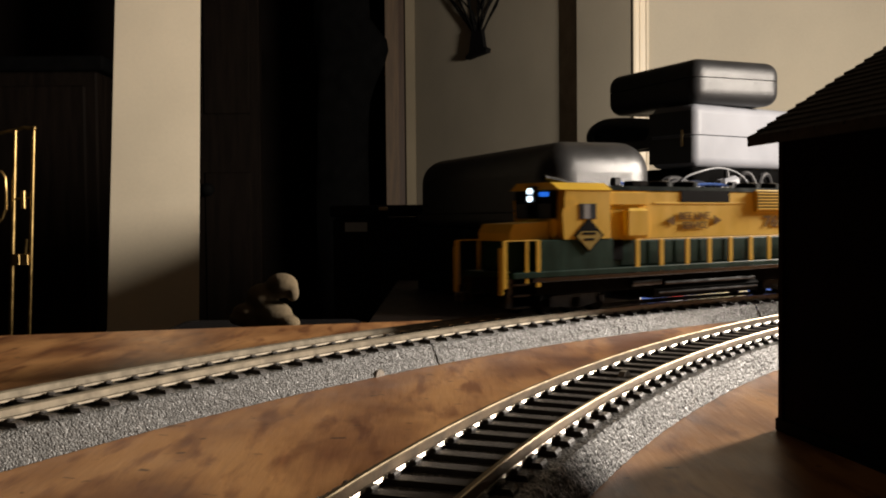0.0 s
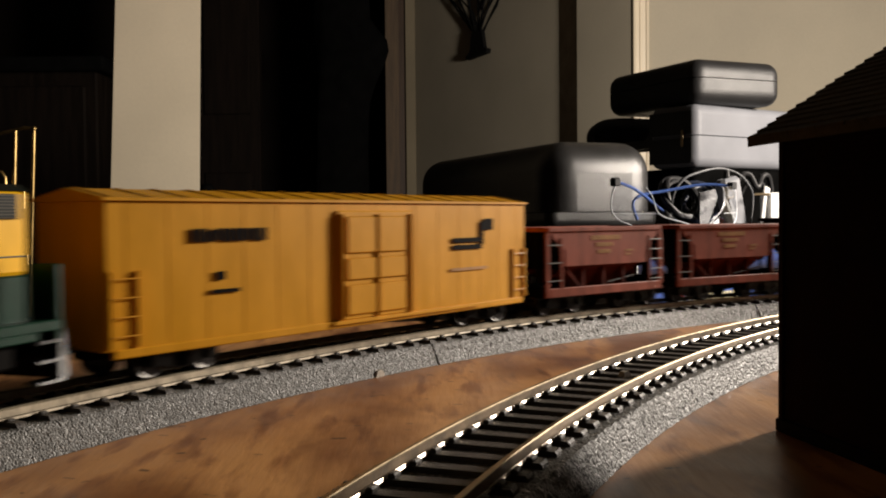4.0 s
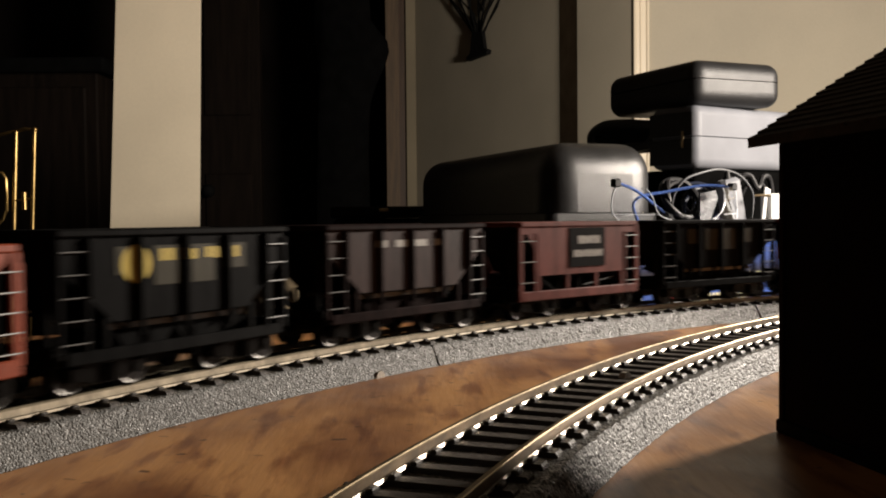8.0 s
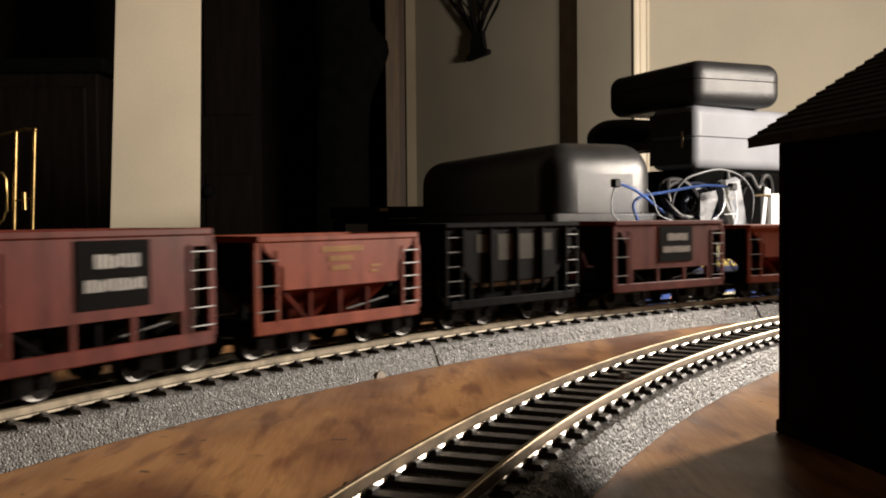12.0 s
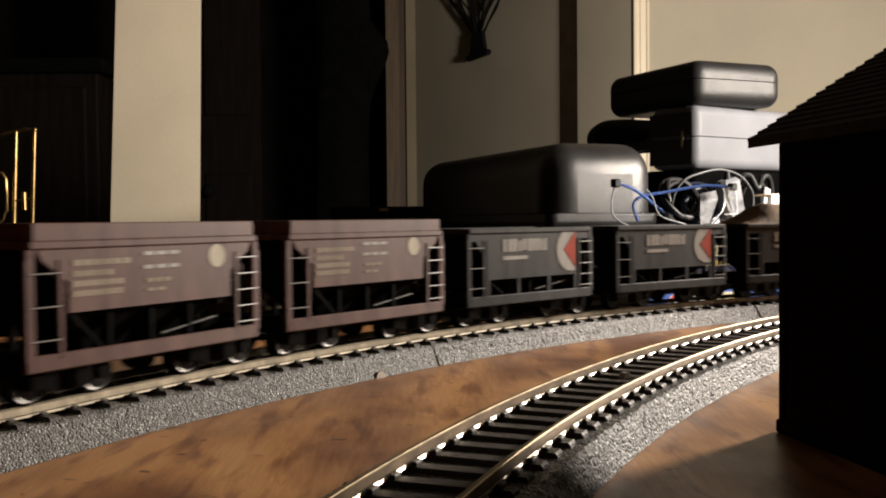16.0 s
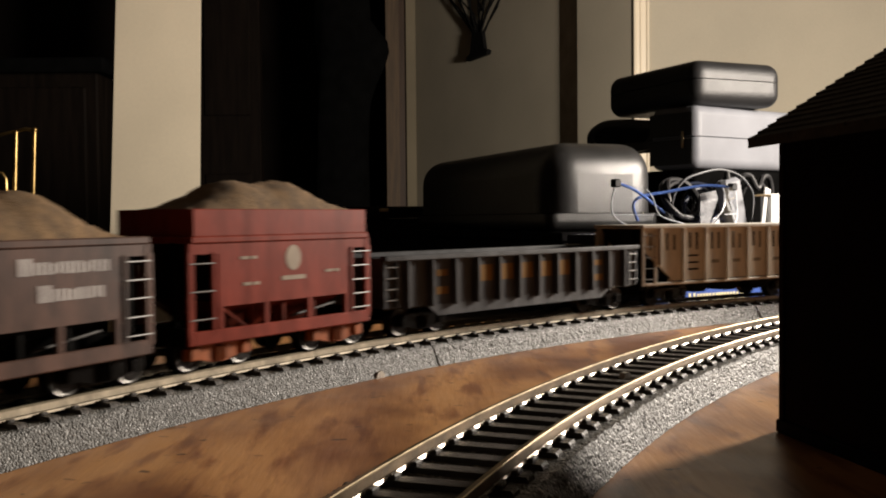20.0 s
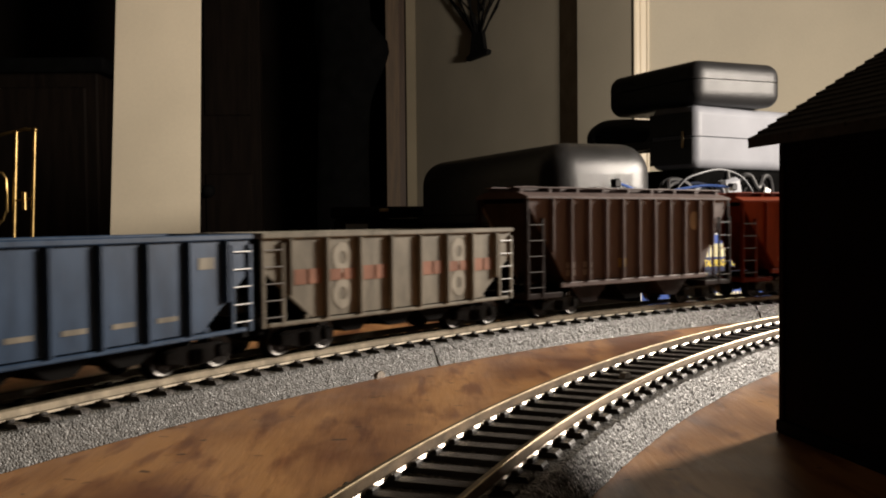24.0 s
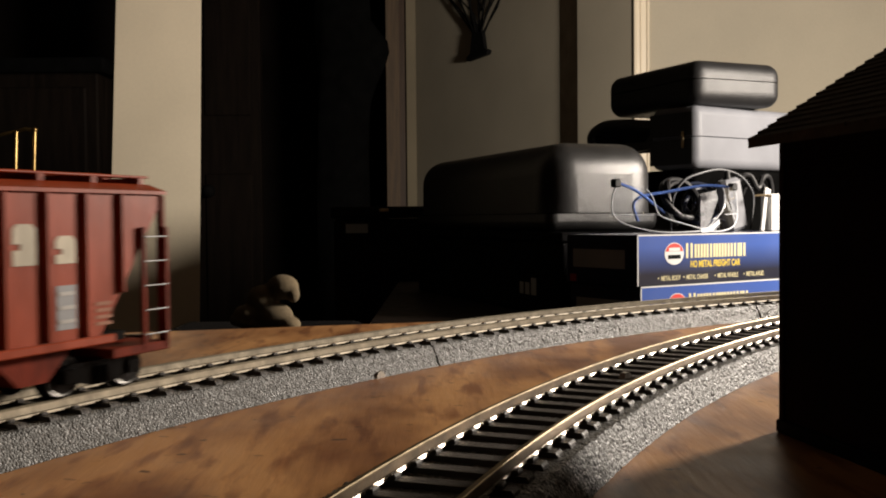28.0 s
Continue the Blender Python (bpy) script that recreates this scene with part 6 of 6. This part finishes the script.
    add_truck(e, -62, 19.0, 2, wheel=DARKWHEEL)
    add_couplers(e, front + 1.5, rear - 2)
    return e


# ---- paints of the cars ----
RED = paint("brown_red_car", (0.26, 0.047, 0.016), 0.44, 0.2, spec=0.2)
# darker copy of the car red: shade of the recess under the side plates
SHADERED = paint("shaded_red_chute", (0.14, 0.022, 0.010), 0.6, 0.3, spec=0.05)
RED2 = paint("dull_red_car", (0.13, 0.021, 0.012), 0.46, 0.22, spec=0.16)
RED3 = paint("clear_red_car", (0.205, 0.026, 0.011), 0.44, 0.2, spec=0.13)
COAL = paint("weathered_black_car", (0.0055, 0.0055, 0.0055), 0.5, 0.4, spec=0.02)
COALPLATE = paint("grey_black_side", (0.006, 0.006, 0.0062), 0.5, 0.4, spec=0.02)
BROWNCAR = paint("brown_car", (0.014, 0.007, 0.0065), 0.5, 0.3, spec=0.02)
BROWNPLATE = paint("faded_brown_side", (0.034, 0.017, 0.015), 0.48, 0.3, spec=0.1)
MAUVE = paint("faded_mauve_car", (0.12, 0.062, 0.052), 0.48, 0.2, spec=0.28)
GREYCAR = paint("dark_grey_car", (0.019, 0.0185, 0.019), 0.46, 0.25, spec=0.24)
SPBROWN = paint("weathered_brown_car", (0.085, 0.043, 0.03), 0.5, 0.35, spec=0.17)
SLATE = paint("slate_grey_gondola", (0.046, 0.0475, 0.0525), 0.46, 0.3, spec=0.3)
BONE = paint("off_white_hopper", (0.60, 0.55, 0.46), 0.48, 0.12, spec=0.3)
BLUECAR = paint("faded_blue_hopper", (0.028, 0.060, 0.118), 0.44, 0.18, spec=0.2)
STONE = paint("pale_grey_hopper", (0.26, 0.235, 0.185), 0.5, 0.2, spec=0.12)
PLUM = paint("grey_plum_covered", (0.16, 0.115, 0.108), 0.46, 0.15, spec=0.45)
# oxide side paint darkened for the shaded car ends
OXIDESHADE = paint("shaded_oxide_ends", (0.15, 0.021, 0.008), 0.5, 0.3, spec=0.06)
PALESTONE = paint("pale_stone_lettering", (0.46, 0.425, 0.35), 0.5)
# plum side paint darkened for the shaded car ends
PLUMSHADE = paint("shaded_plum_ends", (0.03, 0.018, 0.016), 0.5, 0.3, spec=0.1)
OXIDE = paint("oxide_red_covered", (0.29, 0.044, 0.0115), 0.4, 0.14, spec=0.2)
BOXYELLOW = paint("golden_yellow_boxcar", (0.62, 0.285, 0.005), 0.45, 0.07, spec=0.1)


def red_ore():
    c = ore_car("brown red open ore car with faded yellow lettering", RED, under=SHADERED)
    bars(c, 10, 30.2, (2.2, 1.6, 1.8, 1.6, 1.8, 1.4, 1.8, 1.6, 1.8), 1.8, DULLYELLOW, 14.45, 0.35)
    bars(c, 7, 27.4, (2.0, 1.6, 1.8, 1.8, 1.6), 1.6, DULLYELLOW, 14.45, 0.4)
    bars(c, 6, 24.6, (1.6, 1.8, 1.8, 1.6), 1.5, DULLYELLOW, 14.45, 0.4)
    bars(c, -12, 24.6, (5,), 0.8, DULLYELLOW, 14.45)
    bars(c, -12, 23.0, (3.4,), 0.7, DULLYELLOW, 14.45)
    return c


def placard_ore():
    c = ore_car("dull red ore car with a black lettered placard", RED2, "plain", 35.6)
    patch(c, "placard", -3, 27.0, 22.5, 15.5, BLACKINK, 14.6, "black placard")
    bars(c, 3, 30.0, (3, 3, 3, 3), 3.2, WHITEINK, 14.78, 0.5)
    bars(c, 6, 24.6, (2.6, 2.6, 2.6, 2.6, 2.6, 2.6), 2.8, WHITEINK, 14.78, 0.5)
    return c


def coal_hopper(letter):
    c = ribbed_hopper("weathered black ribbed hopper with faint yellow lettering", COAL, COALPLATE, 39.0, 35.8, 5, 16.0, group="small black hoppers", rungs=DULLRUNG)
    if letter:
        part("emblem", Shape().prism([(16 + 4.6 * math.cos(a * math.pi / 8), 29 + 4.6 * math.sin(a * math.pi / 8)) for a in range(16)], 13.98, 14.2), YELLOWINK, c, "yellow round emblem")
        bars(c, 8.5, 30.9, (4.6, 4.6, 4.6, 4.6), 2.9, YELLOWINK, 14.1, 3.2)
    for k, x in enumerate((18.0, 6.2, -6.2, -18.0)):
        patch(c, "worn_panel", x, 28.4 - (k in (0, 3)) * -1.5, 8.2, 9.5 - (k in (0, 3)) * 3, BEIGE, 14.05, "worn beige panel")
    return c


def brown_hopper():
    c = ribbed_hopper("dark brown ribbed hopper with faded side panels", BROWNCAR, BROWNPLATE, 40.0, 35.8, 5, 16.0, group="small black hoppers", rungs=DULLRUNG)
    bars(c, 17, 31.0, (5, 6, 6, 5), 2.2, WHITEINK, 14.05, 4.0)
    return c


def mauve_ore():
    c = ore_car("faded mauve ore car with extension boards", MAUVE, "sloped", 33.4, 3.8)
    for z, w in ((30.0, (2.4,) * 6), (27.6, (1.5,) * 6), (25.4, (2.0,) * 6), (23.2, (1.6,) * 7)):
        bars(c, 25, z, w, 1.3, FADEDINK, 14.45, 0.45)
    bars(c, 4.5, 31.4, (3.4, 3.4, 3.4), 0.9, WHITEINK, 14.45, 0.8)
    bars(c, 4.5, 28.2, (3.4, 3.4, 3.4), 0.9, WHITEINK, 14.45, 0.8)
    bars(c, 3.5, 25.0, (2.2, 2.2, 2.2), 1.0, FADEDINK, 14.45, 0.6)
    bars(c, 3.5, 22.8, (2.6, 2.6), 0.8, FADEDINK, 14.45, 0.6)
    part("roundel", Shape().prism([(-21 + 3 * math.cos(a * math.pi / 8), 30 + 3 * math.sin(a * math.pi / 8)) for a in range(16)], 14.35, 14.55), CREAMINK, c)
    return c


def grey_ore(load):
    c = ore_car("dark grey ore car with white and scarlet emblem" + (", heaped load" if load else ""), GREYCAR, "plain", 33.6, 0, load)
    bars(c, 18, 28.8, (5.2, 5.2, 5.0, 3.8, 2.2, 1.6), 4.6, WHITEINK, 14.45, 0.5)
    bars(c, 18, 24.2, (14,), 1.4, WHITEINK, 14.45)
    arc = [(-22.5 + 8.5 * math.cos(a), 26.5 + 8.5 * math.sin(a)) for a in [math.pi * (-0.5 + k / 12) for k in range(13)]]
    part("emblem", Shape().prism(arc + [(-25.8, 35.0), (-25.8, 18.0)], 14.38, 14.56), WHITEINK, c, "white half disc")
    part("emblem_mark", Shape().prism([(-18.5, 26.5), (-25.8, 33.4), (-25.8, 19.6)], 14.55, 14.7), SCARLET, c, "scarlet triangle")
    return c


def weathered_ore():
    c = ore_car("weathered brown ore car under a heaped load", SPBROWN, "plain", 33.8, 0, 11.0)
    bars(c, 2, 29.6, (3.4,), 3.6, PALEINK, 14.45)
    bars(c, -2, 29.2, (2.6,) * 7, 2.6, PALEINK, 14.45, 0.5)
    bars(c, -3, 23.8, (3.4,), 3.6, PALEINK, 14.45)
    bars(c, -7, 23.4, (2.6, 2.6, 1.6, 1.4, 1.2, 2.6), 2.6, PALEINK, 14.45, 0.5)
    bars(c, 14, 30.0, (3, 1.2), 1.4, FADEDINK, 14.45)
    for z in (26.6, 24.6, 22.6, 20.6):
        bars(c, 19, z, (3.2, 2.2, 3.6), 1.0, FADEDINK, 14.45, 0.6)
    return c


def tall_red_ore():
    c = ore_car("clear red ore car with tall boards and heaped load", RED3, "plain", 33.4, 7.0, 9.0, ORANGE_TRUCK, under=SHADERED)
    part("emblem", Shape().prism([(-2 + 3.2 * math.cos(a * math.pi / 8), 28.4 + 3.6 * math.sin(a * math.pi / 8)) for a in range(16)], 14.36, 14.56), FADEDINK, c)
    bars(c, 3, 22.8, (10,), 1.2, FADEDINK, 14.45)
    for x, z in ((19, 29), (18, 22), (-16, 24)):
        bars(c, x, z, (3.4, 2.0), 0.8, FADEDINK, 14.45)
    return c


def slate_gondola():
    c = gondola("slate grey gondola with orange lettering", SLATE, 74.0, 25.5)
    gaps = [(k - 5.0) * (2 * 74 - 12) / 11.8 for k in range(11)]
    for i in (3, 4, 5, 6, 7):
        patch(c, "letter_bar", gaps[10 - i], 19.6, 6.4, 5.8, ORANGEINK, 14.35)
    for i in (1, 9):
        patch(c, "letter_bar", gaps[10 - i], 20.6, 5.2, 2.2, ORANGEINK, 14.35)
        patch(c, "letter_bar", gaps[10 - i], 14.6, 5.6, 2.6, ORANGEINK, 14.35)
    return c


def long_hopper(label, plate, rib, marks):
    c = ribbed_hopper(label, rib, plate, 62.0, 34.0, 8, 20.0, group="long hoppers of the train", low=10.6, narrow=False)
    gaps = [(3 - k) * (124 - 22.0) / 7 for k in range(7)]
    marks(c, gaps)
    return c


def bone_marks(c, gaps):
    for i, x in enumerate([gaps[0] + 14.6] + gaps):
        glyph(c, x, 28.0, 5.6 if i else 4.6, 7.6, WORNINK, 14.05, i, 1, 0.2)
    for z in (21.5, 18.4, 15.4):
        patch(c, "letter_bar", gaps[1], z, 6.4, 0.8, BLACKINK, 14.05)
    for x in gaps[2:6]:
        patch(c, "letter_bar", x, 18.5, 5, 1.6, STONE, 14.05)


def blue_marks(c, gaps):
    patch(c, "letter_bar", gaps[1], 27.6, 7, 1.0, WHITEINK, 14.05)
    patch(c, "letter_bar", gaps[1], 19.0, 7, 1.0, WHITEINK, 14.05)
    patch(c, "letter_bar", gaps[6], 28, 6, 3.0, STONE, 14.05)
    for x in gaps[2:6]:
        patch(c, "letter_bar", x, 15, 7, 1.2, STONE, 14.05)


def ring_shape(x, z, rx, rz, w, y):
    """A painted ring standing a hair proud of the side."""
    s = Shape()
    for k in range(20):
        a, b = 2 * math.pi * k / 20, 2 * math.pi * (k + 1) / 20
        s.prism([(x + rx * math.cos(a), z + rz * math.sin(a)), (x + rx * math.cos(b), z + rz * math.sin(b)),
                 (x + (rx - w) * math.cos(b), z + (rz - w) * math.sin(b)), (x + (rx - w) * math.cos(a), z + (rz - w) * math.sin(a))], y - 0.05, y + 0.1)
    return s


def stone_marks(c, gaps):
    for i in (1, 5):
        for z in (27.6, 16.8):
            part("ring", ring_shape(gaps[i], z, 4.2, 4.6, 2.6, 14.05), PALESTONE, c, "cream round letter")
    for i, x in enumerate(gaps):
        if i != 3:
            for q in (-1, 1):
                patch(c, "letter_bar", x + q * 2.9, 22.6, 4.9, 3.4 if i % 2 else 4.4, REDPALE, 14.12)


def plum_covered():
    c = covered_hopper("tall grey plum covered hopper with white lettering", PLUM, 67.0, 49.6, 11, PLUMSHADE)
    for z in (20, 17):
        bars(c, 44, z, (5, 5), 2.4, WHITEINK, 13.65, 5)
    part("roundel", Shape().prism([(-40 + 3.4 * math.cos(a * math.pi / 8), 37 + 4.2 * math.sin(a * math.pi / 8)) for a in range(16)], 13.58, 13.78), CREAMINK, c, "pale round emblem")
    patch(c, "placard", 10, 20, 4.4, 3.6, YELLOWINK, 13.65, "small yellow panel")
    return c


def oxide_covered():
    c = covered_hopper("tall oxide red covered hopper with cream letters", OXIDE, 67.0, 48.6, 10, OXIDESHADE)
    for x, w, h in ((33.9, 7.4, 8.6), (22.6, 6.6, 6.0), (11.3, 6.6, 6.0), (0.0, 5.0, 7.4), (-11.3, 6.6, 6.0), (-22.6, 6.8, 8.6), (-33.9, 6.4, 6.0)):
        a, b, k = w * 0.45, h / 2, w * 0.16
        z = 30.0 + b
        block = [(x - a, z - b), (x + a, z - b), (x + a, z - k), (x + a * 0.35, z - k), (x + a * 0.35, z + k * 0.2), (x + a, z + k * 0.2), (x + a, z + b - k), (x + a - k, z + b), (x - a + k, z + b), (x - a, z + b - k)]
        part("letter", Shape().prism(block, 13.62, 13.82), CREAMINK, c, "cream notched letter block")
    for k in range(5):
        patch(c, "letter_bar", 40 - k * 12.5, 18.2, 5, 2.0, REDPALE, 13.68)
    patch(c, "notice", -33.9, 20.5, 5.6, 9.6, GREYINK, 13.68, "grey notice panel")
    for k in range(3):
        patch(c, "letter_bar", -33.9, 17.5 + 3 * k, 4.6, 0.8, WHITEINK, 13.84)
    for k in range(4):
        patch(c, "letter_bar", -45.2, 20.5 - 1.5 * k, 5, 0.8, REDPALE, 13.68)
    return c


def yellow_boxcar():
    c = boxcar("golden yellow model boxcar with plug door", BOXYELLOW, BOXYELLOW)
    bars(c, 68, 35.0, (3.6, 3.6, 3.6, 3.6, 2.0, 3.6, 3.6), 3.4, BLACKINK, 14.5, 0.4)
    bars(c, 60, 24.5, (3,), 2.2, BLACKINK, 14.5)
    bars(c, 62, 20.5, (10,), 1.0, BLACKINK, 14.5)
    patch(c, "logo_bar", -54, 28.6, 18, 1.6, BLACKINK, 14.5)
    patch(c, "logo_bar", -54, 31.0, 18, 1.6, BLACKINK, 14.5)
    patch(c, "logo_bar", -63, 33.4, 2.0, 8, BLACKINK, 14.5)
    patch(c, "logo_bar", -67, 36.4, 6, 4, BLACKINK, 14.5)
    bars(c, -44, 21.0, (22,), 1.0, DULLYELLOW, 14.5)
    return c
# ---- the train's make-up ----
RUNS = [-52.0, 13.1, 81.6, 153.3, 228.4, 306.8, 388.7, 474.0, 562.5, 654.0, 747.7, 842.9, 938.9, 1034.7, 1129.6, 1222.4, 1312.3, 1398.7, 1481.4,
        1560.3, 1635.6, 1708.3, 1779.3, 1849.3, 1919.1, 1989.3, 2059.7, 2130.0, 2199.5, 2267.4, 2333.6, 2398.3, 2461.8, 2524.6, 2587.0, 2649.2,
        2711.0, 2771.9, 2832.1, 2892.2, 2953.0, 3014.5, 3076.3, 3137.3, 3196.8, 3254.8, 3311.8, 3368.2, 3424.6, 3481.0, 3537.6, 3594.4, 3651.3,
        3708.1, 3764.7, 3820.8, 3876.2]
TOP_OF_CURVE = math.pi / 2 * R_OUT
BUILT = {}


def car_of(kind):
    """The first of a kind is built, the next ones are copies that share its meshes."""
    if kind not in BUILT:
        BUILT[kind] = kind()
        return BUILT[kind]
    return copy_thing(BUILT[kind], Matrix())


def black_lettered():
    return coal_hopper(True)


def black_plain():
    return coal_hopper(False)


def grey_empty():
    return grey_ore(0)


def grey_loaded():
    return grey_ore(11.0)


def bone_hopper():
    return long_hopper("off white ribbed hopper with large dark letters", BONE, BONE, bone_marks)


def blue_hopper():
    return long_hopper("faded blue ribbed hopper with small white marks", BLUECAR, BLUECAR, blue_marks)


def stone_hopper():
    return long_hopper("pale grey ribbed hopper with faded red lettering", STONE, STONE, stone_marks)


# builder, how far the rear end lags behind the mark (millimetres), half length
CONSIST = [(engine_a, -1446.3, 92), (engine_b, -1248.3, 92), (yellow_boxcar, -1036.3, 93), (red_ore, -948.4, 38), (red_ore, -861.2, 38), (black_plain, -769.2, 39),
           (red_ore, -677.3, 38), (red_ore, -588.2, 38), (red_ore, -500.8, 38), (black_lettered, -412.4, 39), (brown_hopper, -313.2, 40), (placard_ore, -215.3, 38),
           (black_plain, -119.3, 39), (placard_ore, -20.9, 38), (red_ore, 72.6, 38), (placard_ore, 166.3, 38), (red_ore, 258.1, 38), (black_plain, 351.3, 39),
           (placard_ore, 451.4, 38), (red_ore, 545.2, 38), (red_ore, 636.6, 38), (mauve_ore, 726.0, 38), (mauve_ore, 813.9, 38), (grey_empty, 903.6, 38),
           (grey_empty, 995.8, 38), (grey_loaded, 1086.7, 38), (weathered_ore, 1178.4, 38), (tall_red_ore, 1266.9, 38), (slate_gondola, 1424.4, 74),
           (bone_hopper, 1554.7, 62), (blue_hopper, 1686.2, 62), (stone_hopper, 1816.3, 62), (plum_covered, 1962.0, 67), (oxide_covered, 2107.0, 67)]
PIVOT = {engine_a: 72.0, engine_b: 60.0, yellow_boxcar: 70.0, slate_gondola: 54.0, bone_hopper: 43.0, blue_hopper: 43.0, stone_hopper: 43.0, plum_covered: 47.0, oxide_covered: 47.0}
# each car with its lag at mid length, and how far its middle is drawn inward on the curve by its trucks
TRAIN = [(car_of(kind), lag - half, PIVOT.get(kind, 24.5) ** 2 / (2 * R_OUT)) for kind, lag, half in CONSIST]


def run_at(t):
    """How far the train has gone at t seconds, by a smooth curve through the half-second marks."""
    i = min(int(t / 0.5), len(RUNS) - 2)
    u = t / 0.5 - i
    p0, p1, p2, p3 = (RUNS[max(0, min(len(RUNS) - 1, i + k))] for k in (-1, 0, 1, 2))
    if i == 0:
        p0 = 2 * p1 - p2
    if i == len(RUNS) - 2:
        p3 = 2 * p2 - p1
    return p1 + 0.5 * u * (p2 - p0 + u * (2 * p0 - 5 * p1 + 4 * p2 - p3 + u * (3 * (p1 - p2) + p3 - p0)))


def motions():
    """Every car follows the outer loop, all at the train's pace."""
    for car, lag, draw in TRAIN:
        rows = []
        for k in range(0, 113):
            t = k * 0.25
            x, y, h = outer_at(run_at(t) - lag - TOP_OF_CURVE)
            rows.append((t, pose((x - draw * math.sin(h)) * 0.001, (y + draw * math.cos(h)) * 0.001, RAIL_TOP * 0.001, 0, 0, math.degrees(h))))
        walk(car, rows)


motions()
